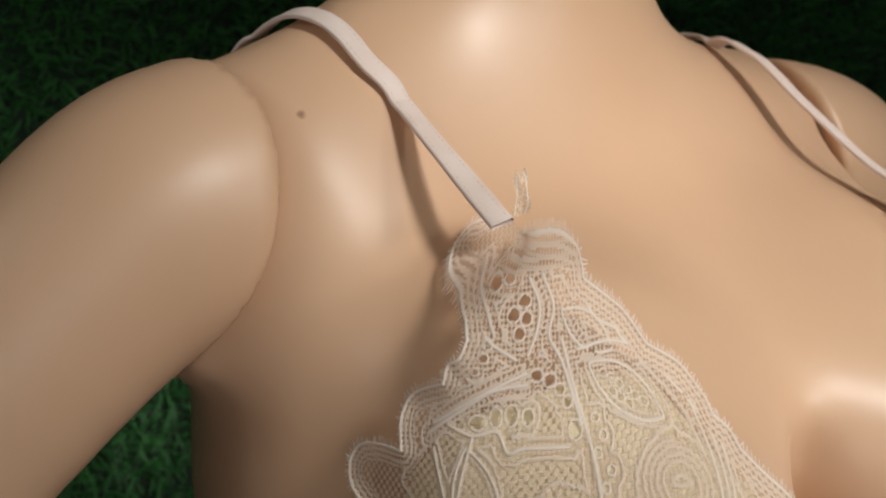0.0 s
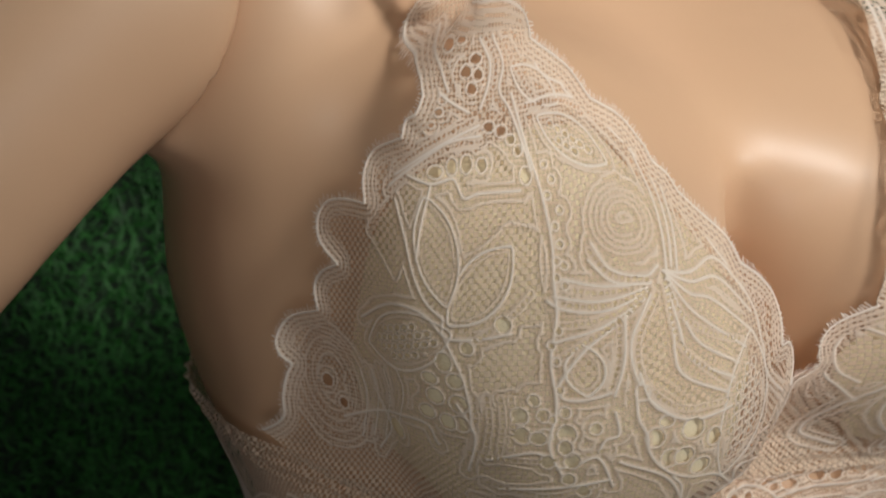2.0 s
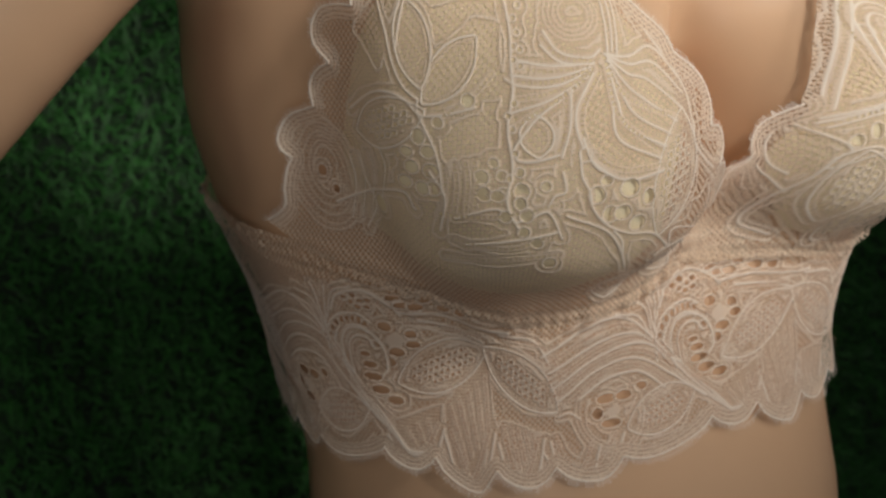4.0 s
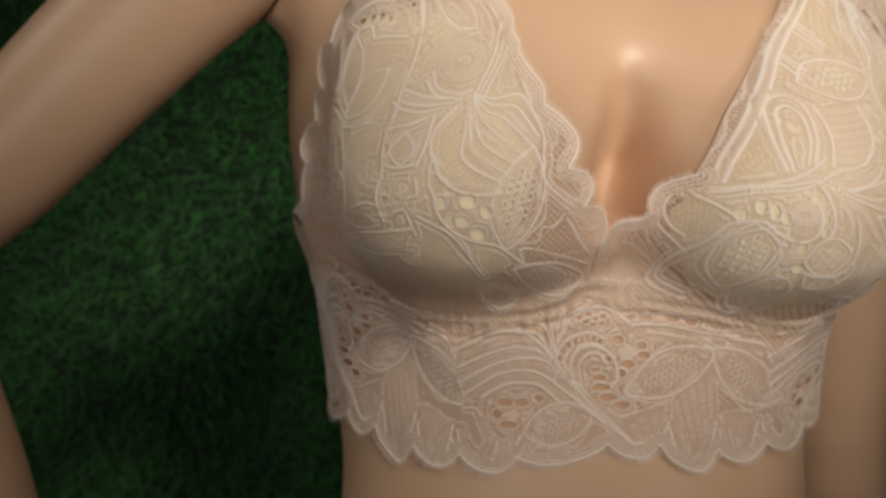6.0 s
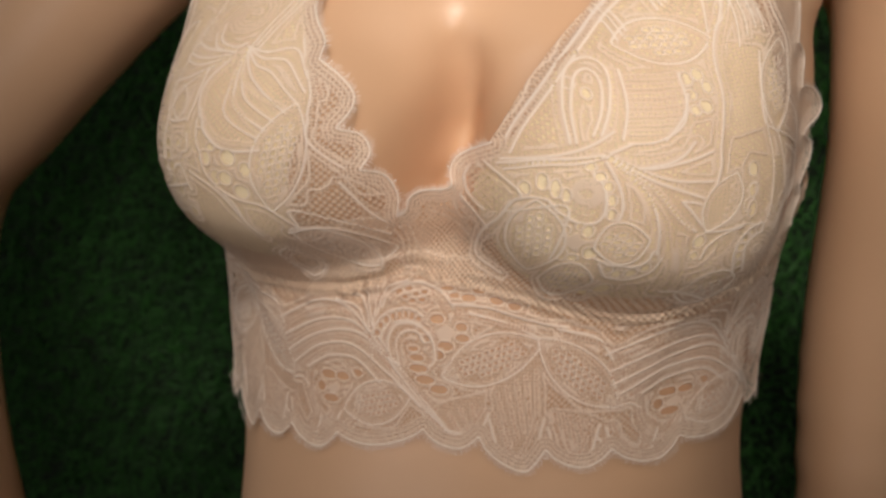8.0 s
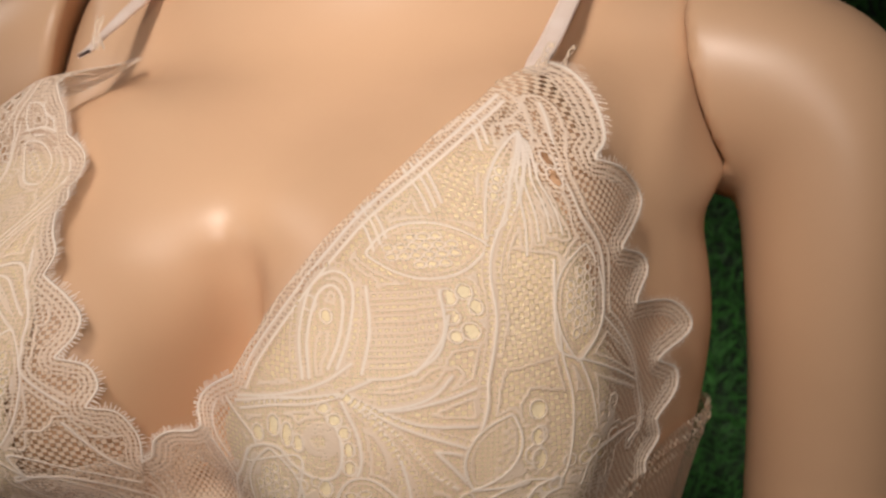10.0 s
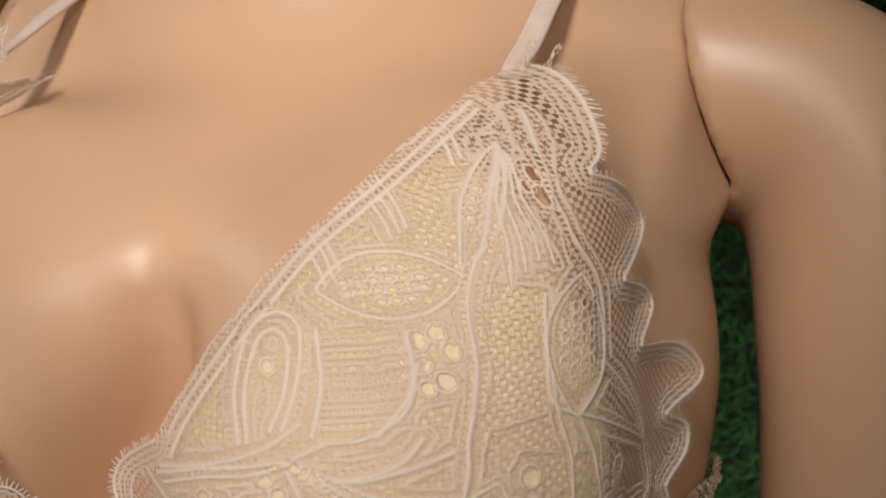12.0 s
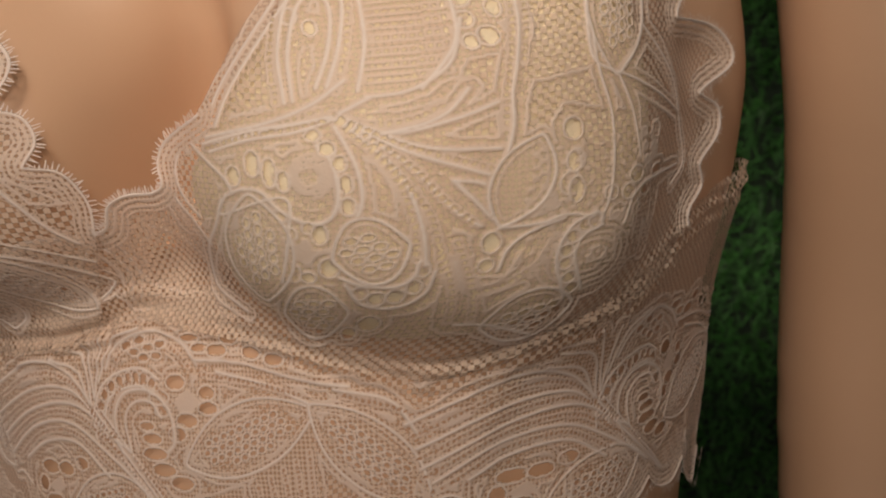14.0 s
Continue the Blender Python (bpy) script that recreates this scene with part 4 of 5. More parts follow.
def draw_left(L):
    L.zone([(126.4, 109.6), (142.9, 116.0), (131.4, 91.0), (123.2, 91.7)], 0.72)
    L.zone([(102.4, 71.9), (117.9, 72.1), (116.1, 59.8), (108.9, 50.7), (99.5, 50.0)], 0.8)
    L.zone([(55.1, 35.6), (63.1, 37.9), (68.9, 27.0), (66.6, 21.8), (54.7, 20.6)], 0.35)
    L.zone([(134.1, 42.3), (151.8, 38.9), (154.0, 19.2), (132.5, 24.2)], 0.5)
    L.zone([(137.3, 81.0), (146.6, 78.9), (142.6, 51.5), (129.0, 50.9)], 0.55)
    L.zone([(81.3, 65.9), (86.1, 71.0), (84.4, 50.1), (74.5, 48.2)], 0.42)
    L.leaf((117.7, 82.3), 14.0, 7.5, 2, fill=.55)
    L.leaf((142.6, 99.9), 18.3, 3.1, -125)
    L.leaf((152.4, 64.9), 16.6, 7.8, -104, fill=.5)
    L.stroke(smooth_line([(121.4, 105.6), (122.4, 99.5), (121.8, 92.9)]), 0.55)
    L.stroke(smooth_line([(123.9, 107.3), (124.8, 101.0), (123.9, 94.2)]), 0.55)
    L.stroke(smooth_line([(126.2, 108.6), (126.9, 102.3), (125.9, 95.5)]), 0.55)
    L.stroke(smooth_line([(104.0, 93.2), (105.1, 88.3), (105.5, 82.8)]), 0.55)
    L.stroke(smooth_line([(106.3, 94.7), (107.3, 89.9), (107.5, 84.5)]), 0.55)
    L.stroke(smooth_line([(108.2, 95.8), (109.1, 91.2), (109.3, 86.1)]), 0.55)
    L.stroke(smooth_line([(145.6, 120.5), (144.5, 115.8), (142.7, 110.4)]), 0.55)
    L.stroke(smooth_line([(148.1, 122.0), (147.1, 117.6), (145.2, 112.4)]), 0.55)
    L.stroke(smooth_line([(66.3, 45.4), (70.9, 54.2), (79.7, 66.1), (89.8, 78.3), (103.9, 92.0), (119.5, 102.7), (135.2, 113.0), (147.4, 121.0), (158.7, 127.8)]), 0.5)
    L.beads([(67.7, 44.7), (72.2, 53.5), (80.8, 65.3), (90.6, 77.4), (104.5, 91.0), (119.9, 101.6), (135.4, 111.9), (147.3, 119.8), (158.3, 126.6)], 1.6)
    L.stroke(smooth_line([(68.9, 44.1), (73.3, 52.9), (81.6, 64.6), (91.3, 76.6), (104.9, 90.1), (120.3, 100.6), (135.5, 110.8), (147.3, 118.7), (158.0, 125.5)]), 0.5)
    L.stroke(smooth_line([(153.9, 115.6), (146.7, 104.4), (139.6, 93.2), (133.8, 84.0), (130.5, 74.9), (129.1, 63.4), (126.3, 53.7), (124.0, 46.6), (123.1, 39.3), (120.0, 28.4)]), 0.8)
    L.beads([(138.7, 93.3), (132.8, 84.1), (129.5, 75.0), (128.0, 63.6), (125.2, 53.8), (123.0, 46.7), (121.9, 39.4)], 1.6)
    L.beads([(148.2, 104.3), (141.1, 93.1), (135.8, 83.8), (132.3, 74.8), (130.6, 63.3), (127.7, 53.5)], 1.6)
    L.stroke(smooth_line([(153.7, 114.8), (144.3, 97.2), (140.3, 79.4)]), 0.35)
    L.stroke(smooth_line([(153.6, 114.0), (146.7, 98.4), (144.0, 83.2)]), 0.35)
    L.stroke(smooth_line([(153.7, 113.2), (149.1, 99.7), (147.3, 85.6)]), 0.35)
    L.stroke(smooth_line([(153.9, 112.4), (150.7, 99.6), (150.2, 84.7)]), 0.35)
    L.stroke(smooth_line([(165.1, 124.3), (157.8, 108.1), (156.8, 94.9), (157.4, 89.1), (161.9, 77.6), (159.7, 59.7), (149.7, 49.0)]), 0.8)
    L.beads([(159.3, 114.3), (156.8, 102.2), (155.8, 89.2), (159.8, 79.2), (157.9, 65.5)], 1.6)
    L.hole((155.5, 106.4), 0.9, 2.6, 0, .45)
    L.hole((154.9, 101.1), 1.2, 2.7, 0, .45)
    L.hole((152.9, 103.9), 0.5, 1.3, 0, .45)
    L.stroke(smooth_line([(148.8, 49.2), (152.1, 39.2), (153.8, 27.8)]), 0.5)
    L.stroke(smooth_line([(148.8, 49.2), (159.8, 44.7), (179.0, 36.5)]), 0.5)
    L.stroke(smooth_line([(146.5, 77.5), (143.4, 61.8), (143.1, 52.7), (148.3, 49.0)]), 0.5)
    L.stroke(smooth_line([(179.0, 36.5), (184.2, 23.3), (176.7, 17.5)]), 0.5)
    L.stroke(smooth_line([(160.1, 59.7), (173.8, 46.2), (179.0, 36.5)]), 0.5)
    L.hole((135.1, 37.3), 1.9, 2.3, 0, .45)
    L.hole((135.2, 30.2), 1.5, 2.1, 0, .45)
    L.hole((133.8, 24.8), 2.0, 2.4, 0, .45)
    L.hole((152.2, 24.1), 2.5, 1.7, 0, .45)
    L.hole((119.3, 69.4), 1.7, 2.0, 0, .45)
    L.hole((123.3, 70.6), 1.5, 1.8, 0, .45)
    L.hole((119.0, 64.2), 1.5, 1.7, 0, .45)
    L.hole((122.5, 60.1), 1.8, 2.0, 0, .45)
    L.hole((119.0, 59.0), 1.2, 1.5, 0, .45)
    L.hole((125.0, 66.4), 1.3, 1.8, 0, .45)
    L.hole((91.5, 65.4), 1.0, 1.6, 0, .45)
    L.hole((87.8, 68.6), 1.2, 1.7, 0, .45)
    L.stroke(smooth_line([(84.9, 48.6), (84.7, 61.1), (88.2, 72.9), (94.7, 77.3), (98.5, 73.3), (96.3, 61.1), (92.9, 51.4)]), 0.6)
    L.stroke(smooth_line([(86.5, 48.9), (86.6, 59.9), (89.6, 70.4), (93.7, 73.5), (95.8, 69.7), (94.1, 59.9), (90.9, 51.4)]), 0.6)
    L.beads([(83.3, 48.8), (83.1, 61.1), (86.7, 74.1), (94.5, 79.1), (100.0, 74.5)], 1.6)
    L.beads([(94.2, 50.2), (97.2, 59.8), (99.9, 73.3)], 1.6)
    L.beads([(102.7, 70.6), (110.3, 70.6), (117.9, 71.3)], 1.5)
    L.beads([(102.1, 67.5), (109.7, 67.6), (117.1, 68.2)], 1.5)
    L.beads([(101.7, 64.5), (109.1, 64.5), (116.4, 65.2)], 1.5)
    L.beads([(101.2, 61.5), (108.5, 61.5), (115.8, 62.1)], 1.5)
    L.beads([(100.8, 58.4), (108.1, 58.5), (115.2, 59.1)], 1.5)
    L.beads([(100.5, 55.4), (107.6, 55.5), (114.6, 56.1)], 1.5)
    L.beads([(100.2, 52.4), (107.2, 52.5), (114.2, 53.1)], 1.5)
    L.stroke(smooth_line([(99.3, 48.6), (106.9, 49.4), (114.4, 54.8), (118.3, 64.5)]), 0.6)
    L.stroke(smooth_line([(101.6, 73.2), (100.7, 60.9), (98.1, 50.1)]), 0.6)
    L.stroke(smooth_line([(117.9, 71.5), (116.3, 59.7), (108.8, 49.5)]), 0.6)
    L.stroke(smooth_line([(65.9, 41.6), (80.8, 44.4), (89.6, 47.8), (96.1, 52.8)]), 0.8)
    L.stroke(smooth_line([(68.5, 40.0), (84.1, 43.3), (92.4, 44.7), (99.7, 48.3)]), 0.8)
    L.stroke(smooth_line([(92.4, 44.7), (98.7, 40.8), (106.1, 41.2), (112.1, 43.7), (116.5, 48.7)]), 0.8)
    L.beads([(67.3, 40.8), (81.9, 43.7), (91.0, 46.3)], 1.6)
    L.beads([(93.4, 45.6), (99.4, 42.5), (106.2, 42.9), (111.7, 45.3)], 1.6)
    L.stroke(smooth_line([(66.9, 38.2), (77.0, 40.8), (86.2, 41.9), (92.6, 44.0)]), 0.6)
    L.stroke(smooth_line([(64.8, 40.0), (77.2, 42.8), (86.3, 43.8), (92.5, 44.8)]), 0.6)
    L.beads([(65.9, 39.0), (77.1, 41.8), (86.2, 42.8), (92.4, 44.4)], 1.6)
    L.arcs((88.2, 31.9), (4.5, 3.5, 2.6, 1.6), 0, 360, .5, 1.1)
    L.hole((72.6, 32.3), 1.4, 2.2, 0, .45)
    L.hole((77.2, 35.2), 1.3, 2.8, 0, .45)
    L.hole((80.6, 33.0), 1.1, 3.2, 0, .45)
    L.hole((83.2, 30.8), 0.9, 2.2, 0, .45)
    L.stroke(smooth_line([(70.2, 27.6), (74.7, 29.2), (78.6, 28.4), (81.7, 24.3), (86.6, 20.9), (90.9, 21.5), (92.8, 26.6), (92.3, 34.4), (89.9, 38.7)]), 0.7)
    L.hole((89.4, 41.0), 1.1, 1.1, 0, .45)
    L.hole((91.6, 37.8), 1.2, 1.4, 0, .45)
    L.hole((93.5, 34.3), 1.0, 1.5, 0, .45)
    L.hole((94.3, 29.6), 0.9, 1.8, 0, .45)
    L.hole((94.4, 24.4), 1.0, 1.8, 0, .45)
    L.stroke(smooth_line([(93.4, 42.7), (96.4, 32.8), (96.5, 23.8), (92.7, 17.9)]), 0.7)
    L.hole((81.3, 22.3), 1.5, 1.4, 0, .45)
    L.hole((82.7, 18.2), 1.9, 1.6, 0, .45)
    L.hole((87.1, 19.7), 0.9, 1.0, 0, .45)
    L.hole((89.1, 18.0), 1.2, 2.1, 0, .45)
    L.hole((83.5, 8.3), 1.2, 2.2, 0, .45)
    L.hole((86.4, 7.2), 1.2, 1.1, 0, .45)
    L.hole((90.4, 9.7), 1.6, 2.2, 0, .45)
    L.zone([(84.0, 14.8), (86.9, 16.9), (88.5, 14.0), (86.5, 11.2), (84.3, 11.6)], 1)
    L.stroke(smooth_line([(53.7, 39.2), (50.2, 33.4), (51.7, 25.9), (57.0, 20.0), (62.2, 13.9)]), 0.6)
    L.stroke(smooth_line([(56.5, 39.5), (53.3, 33.4), (54.9, 26.6), (60.4, 21.3)]), 0.6)
    L.stroke(smooth_line([(60.6, 40.1), (69.6, 32.6), (72.1, 28.2)]), 0.6)
    L.beads([(52.3, 38.9), (48.4, 33.5), (49.6, 25.9), (53.7, 18.7)], 1.6)
    L.leaf((75.9, 13.6), 14.2, 7.8, -89)
    L.leaf((97.8, 13.4), 6.6, 8.0, 13)
    L.stroke(smooth_line([(68.8, 26.7), (65.5, 19.4), (60.3, 12.3), (57.9, 1.5), (64.9, -3.5), (68.7, -5.6)]), 0.8)
    L.stroke(smooth_line([(70.2, 27.8), (68.1, 22.7), (82.8, 27.1), (83.1, 17.6), (80.9, 5.7)]), 0.4)
    L.hole((96.0, 2.9), 1.2, 1.4, 0, .45)
    L.hole((99.1, 1.2), 1.3, 1.6, 0, .45)
    L.hole((102.5, 1.7), 1.3, 1.6, 0, .45)
    L.hole((105.5, 4.0), 1.1, 1.5, 0, .45)
    L.hole((106.8, 8.5), 0.9, 1.7, 0, .45)
    L.stroke(smooth_line([(92.2, 7.2), (96.3, 5.0), (102.3, 4.3), (105.3, 6.7), (106.2, 10.8)]), 0.6)
    L.stroke(smooth_line([(93.4, 5.2), (96.6, -0.4), (102.9, -1.5), (107.5, 2.0), (109.0, 7.7)]), 0.6)
    L.leaf((87.3, -3.7), 6.8, 8.3, 6, fill=.55)
    L.hole((98.7, -6.6), 2.0, 2.3, 0, .45)
    L.hole((95.1, -10.1), 1.4, 1.9, 0, .45)
    L.stroke(smooth_line([(93.6, 44.4), (102.7, 32.2), (106.4, 18.9), (107.2, 9.3)]), 0.8)
    L.stroke(smooth_line([(94.2, 44.4), (104.6, 33.2), (111.6, 22.2), (116.6, 17.3)]), 0.8)
    L.stroke(smooth_line([(94.5, 44.1), (104.8, 36.0), (118.5, 28.9)]), 0.8)
    L.stroke(smooth_line([(94.4, 44.9), (102.4, 40.3), (112.9, 42.1), (121.2, 45.1)]), 0.8)
    L.stroke(smooth_line([(97.9, 42.1), (108.5, 36.3), (120.4, 34.8)]), 0.8)
    L.beads([(94.1, 43.4), (101.8, 32.3), (105.0, 20.3), (105.6, 10.9)], 1.6)
    L.beads([(94.7, 43.8), (104.2, 34.0), (110.7, 23.8), (115.4, 18.4)], 1.6)
    L.beads([(94.7, 44.3), (104.9, 37.2), (118.4, 30.5)], 1.6)
    L.beads([(99.4, 37.6), (107.8, 21.3), (110.0, 7.6)], 1.6)
    L.stroke(smooth_line([(111.9, 28.5), (115.5, 27.8), (119.8, 25.9)]), 0.7)
    L.stroke(smooth_line([(111.9, 28.5), (115.4, 23.6), (118.6, 18.8)]), 0.7)
    L.leaf((124.3, 26.8), 10.6, 5.6, 67, fill=.8, dots=False)
    L.arcs((139.9, 5.9), (12.0, 9.5, 7.0, 4.5), 0, 360, .5, 0.8)
    L.leaf((129.6, -7.4), 9.0, 7.1, 13, fill=.5)
    L.ladder([(137.6, -3.1), (133.7, 6.4), (135.5, 13.0), (140.8, 15.4)], 3.4, 2)
    L.hole((134.6, 29.8), 1.2, 2.2, 0, .45)
    L.hole((135.0, 23.2), 1.4, 2.7, 0, .45)
    L.hole((143.5, 21.1), 1.5, 1.5, 0, .45)
    L.hole((149.0, 20.4), 2.0, 1.5, 0, .45)
    L.hole((139.7, 14.9), 1.4, 1.3, 0, .45)
    L.hole((118.6, 13.2), 1.5, 2.2, 0, .45)
    L.hole((117.9, 7.8), 1.1, 1.3, 0, .45)
    L.hole((157.1, 20.1), 3.1, 1.5, 0, .45)
    L.hole((163.9, 23.4), 2.9, 1.4, 0, .45)
    L.stroke(smooth_line([(119.5, 16.4), (128.0, 16.4), (132.7, 17.6), (139.3, 16.1)]), 0.5)
    L.stroke(smooth_line([(120.2, 6.1), (121.8, 11.3), (125.9, 14.7), (132.7, 16.9)]), 0.5)
    L.stroke(smooth_line([(115.0, -7.9), (121.9, -8.9), (132.2, -13.3)]), 0.5)
    L.stroke(smooth_line([(144.1, 62.5), (143.8, 50.5), (145.3, 38.3), (143.5, 22.4), (140.9, 14.7)]), 0.5)
    L.stroke(smooth_line([(147.9, 12.7), (153.8, 20.7), (180.0, 22.7)]), 0.5)
    L.beads([(109.7, 13.1), (112.6, 1.4), (113.6, -6.8)], 1.6)
    L.beads([(112.6, 14.1), (116.0, 2.4), (118.1, -7.4)], 1.6)
    L.beads([(116.8, 0.8), (122.8, 2.8), (128.8, 7.4)], 1.6)
    for x, y in ((a, b) for a in np.arange(126, 166, 3.1) for b in np.arange(4, 34, 2.9)):
        q = math.sin(x * 12.9 + y * 4.1) * 1.1
        L.zone(L.oval((x + q, y - q * .7), .85, .75, 0, 8), 1)
    L.contour()


def draw_gore(L):
    L.zone([(33.4, 13.6), (43.8, 16.2), (57.1, 8.2), (53.8, -0.5), (31.2, 1.6)], 0.35)
    L.leaf((9.7, 12.6), 9.3, 4.8, 8)
    L.leaf((6.1, 2.4), 13.3, 5.2, 2)
    L.stroke(smooth_line([(3.0, 18.8), (15.2, 19.5), (24.4, 16.1), (28.4, 6.8), (25.8, -3.8)]), 0.7)
    L.stroke(smooth_line([(1.7, 16.4), (14.2, 17.3), (21.8, 14.1), (25.2, 5.4), (22.8, -3.6)]), 0.7)
    L.stroke(smooth_line([(27.6, 17.7), (27.4, 10.9), (29.7, 1.7), (43.3, -2.2)]), 0.7)
    L.stroke(smooth_line([(37.6, 18.3), (47.2, 14.4), (56.5, 6.4), (60.0, -4.8)]), 0.7)
    L.beads([(2.4, 17.7), (14.7, 18.4), (23.1, 15.1), (26.7, 6.2)], 1.6)
    L.beads([(28.3, 15.9), (28.7, 9.0), (31.8, 0.7)], 1.6)
    L.beads([(-7.4, 6.2), (10.9, 7.8), (20.8, -0.9)], 1.6)
    L.contour()


class Moved:
    """The same pattern drawn again further along the band."""

    def __init__(self, lace, along, drop):
        self.lace, self.along, self.drop = lace, along, drop

    def shift(self, q):
        q = np.array(q, float)
        w = np.clip((q[..., 1] + 82) / 45, .1, 1)
        return np.stack([q[..., 0] + self.along, q[..., 1] + self.drop * w], -1)

    def stroke(self, line, w=.75, h=1.0):
        self.lace.stroke(self.shift(line), w, h)

    def beads(self, points, step=1.6):
        self.lace.beads(self.shift(points), step)

    def ladder(self, line, step, half):
        self.lace.ladder(self.shift(line), step, half)

    def zone(self, line, value):
        self.lace.zone(self.shift(line), value)

    def hole(self, c, a, b, ang, ring):
        self.lace.hole(self.shift(c), a, b, ang, ring)

    def leaf(self, c, a, b, ang, **more):
        self.lace.leaf(self.shift(c), a, b, ang, **more)

    def arcs(self, c, radii, a0, a1, w, squash):
        self.lace.arcs(self.shift(c), radii, a0, a1, w, squash)


def draw_motif(L):
    L.zone([(63.4, -53.8), (83.6, -35.2), (85.5, -62.3), (73.4, -80.3), (66.5, -73.8)], 0.8)
    L.zone([(34.4, -62.2), (60.9, -53.9), (59.3, -67.4), (45.1, -72.6)], 0.8)
    L.stroke(smooth_line([(62.2, -63.9), (66.3, -76.6), (73.3, -83.0), (80.9, -76.3), (85.7, -63.4)]), .9)
    L.beads([(65.1, -62.5), (69.7, -73.8), (73.4, -79.0), (77.7, -73.7), (83.0, -62.1)], 1.6)
    L.stroke(smooth_line([(87.0, -66.8), (90.5, -78.1), (96.9, -83.3), (103.9, -78.2), (108.1, -66.5)]), .9)
    L.beads([(89.7, -65.5), (93.7, -75.5), (97.0, -79.3), (100.8, -75.3), (105.3, -64.9)], 1.6)
    L.stroke(smooth_line([(110.8, -67.8), (114.1, -79.0), (120.4, -84.2), (128.6, -81.1), (133.9, -71.1)]), .9)
    L.beads([(113.6, -66.7), (117.5, -76.7), (120.4, -80.1), (125.0, -77.7), (130.6, -69.1)], 1.6)
    L.stroke(smooth_line([(33.3, -65.6), (39.3, -72.8), (48.3, -73.6), (56.8, -70.6), (62.2, -61.7)]), .9)
    L.beads([(36.6, -64.1), (43.1, -69.9), (48.3, -69.6), (53.3, -68.2), (59.3, -60.5)], 1.6)
    L.stroke(smooth_line([(-53.9, -69.6), (-46.1, -79.0), (-34.4, -80.9), (-22.2, -76.6), (-14.9, -66.6)]), .9)
    L.beads([(-48.5, -67.3), (-40.5, -75.2), (-34.6, -76.7), (-27.3, -74.5), (-19.0, -65.6)], 1.6)
    L.beads([(65.9, -53.7), (71.3, -73.7)], 1.3)
    L.beads([(70.2, -51.3), (74.2, -70.9)], 1.3)
    L.beads([(74.5, -48.9), (77.1, -68.2)], 1.3)
    L.beads([(78.7, -46.6), (79.9, -65.5)], 1.3)
    L.beads([(82.8, -44.2), (82.7, -62.7)], 1.3)
    L.beads([(90.0, -61.2), (93.0, -78.2)], 1.3)
    L.beads([(93.1, -61.9), (95.8, -76.1)], 1.3)
    L.beads([(96.2, -62.7), (98.5, -73.9)], 1.3)
    L.beads([(99.3, -63.4), (101.3, -71.8)], 1.3)
    L.beads([(102.4, -64.3), (104.0, -69.6)], 1.3)
    L.beads([(38.5, -65.3), (45.2, -71.5)], 1.3)
    L.beads([(44.0, -63.1), (48.9, -70.0)], 1.3)
    L.beads([(49.3, -61.0), (52.5, -68.4)], 1.3)
    L.beads([(54.5, -58.9), (56.1, -66.9)], 1.3)
    L.leaf((63.2, -40.3), 23.0, 9.2, 19)
    L.leaf((99.5, -45.3), 20.6, 8.7, -42)
    L.leaf((5.5, -61.1), 18.8, 8.7, 12)
    L.hole((38.2, -25.7), 3.7, 1.9, 0, .45)
    L.hole((31.4, -29.9), 3.7, 1.7, 0, .45)
    L.hole((32.6, -33.5), 2.8, 1.3, 0, .45)
    L.hole((50.3, -28.4), 2.9, 1.7, 0, .45)
    L.hole((50.8, -32.4), 3.4, 1.5, 0, .45)
    L.hole((42.6, -35.9), 4.1, 1.8, 0, .45)
    L.hole((38.4, -39.7), 3.3, 1.8, 0, .45)
    L.zone([(37.7, -30.2), (43.3, -27.2), (48.1, -30.6), (44.6, -33.8), (39.1, -33.9)], 1)
    L.ladder([(6.5, -41.7), (6.1, -35.5), (8.6, -29.3), (14.4, -25.7), (23.8, -24.3), (30.5, -27.1)], 3.6, 2.4)
    L.stroke(smooth_line([(14.9, -46.5), (12.7, -35.2), (17.4, -28.7), (27.6, -28.1), (35.4, -33.4), (37.0, -41.7), (33.6, -45.1)]), 0.8)
    L.stroke(smooth_line([(19.0, -47.4), (16.9, -36.1), (21.0, -31.4), (27.7, -31.1), (32.0, -35.3)]), 0.6)
    L.beads([(12.5, -45.5), (10.6, -35.3), (15.9, -27.2), (27.6, -26.1), (37.1, -31.8)], 1.6)
    L.hole((27.6, -41.4), 4.0, 1.4, 0, .45)
    L.hole((28.4, -45.6), 5.0, 1.6, 0, .45)
    L.hole((31.8, -50.0), 4.8, 1.8, 0, .45)
    L.hole((39.0, -53.3), 4.4, 1.8, 0, .45)
    L.hole((25.7, -37.9), 2.9, 1.1, 0, .45)
    L.stroke(smooth_line([(1.9, -34.2), (17.2, -50.3), (34.4, -64.0), (45.2, -71.8), (61.0, -70.9)]), 0.55)
    L.stroke(smooth_line([(4.6, -34.0), (19.9, -50.1), (35.9, -63.9), (45.2, -71.0), (61.0, -69.9)]), 0.55)
    L.stroke(smooth_line([(7.3, -33.9), (22.5, -49.9), (37.4, -63.8), (45.2, -70.1), (61.0, -68.9)]), 0.55)
    L.beads([(3.1, -36.0), (18.3, -51.6), (35.5, -65.5), (46.2, -73.0)], 1.6)
    L.beads([(6.7, -34.4), (21.4, -49.1), (37.2, -61.5)], 1.6)
    L.hole((-22.7, -51.8), 4.9, 1.9, 0, .45)
    L.hole((-13.8, -51.8), 4.0, 1.9, 0, .45)
    L.hole((-27.4, -57.1), 2.6, 2.2, 0, .45)
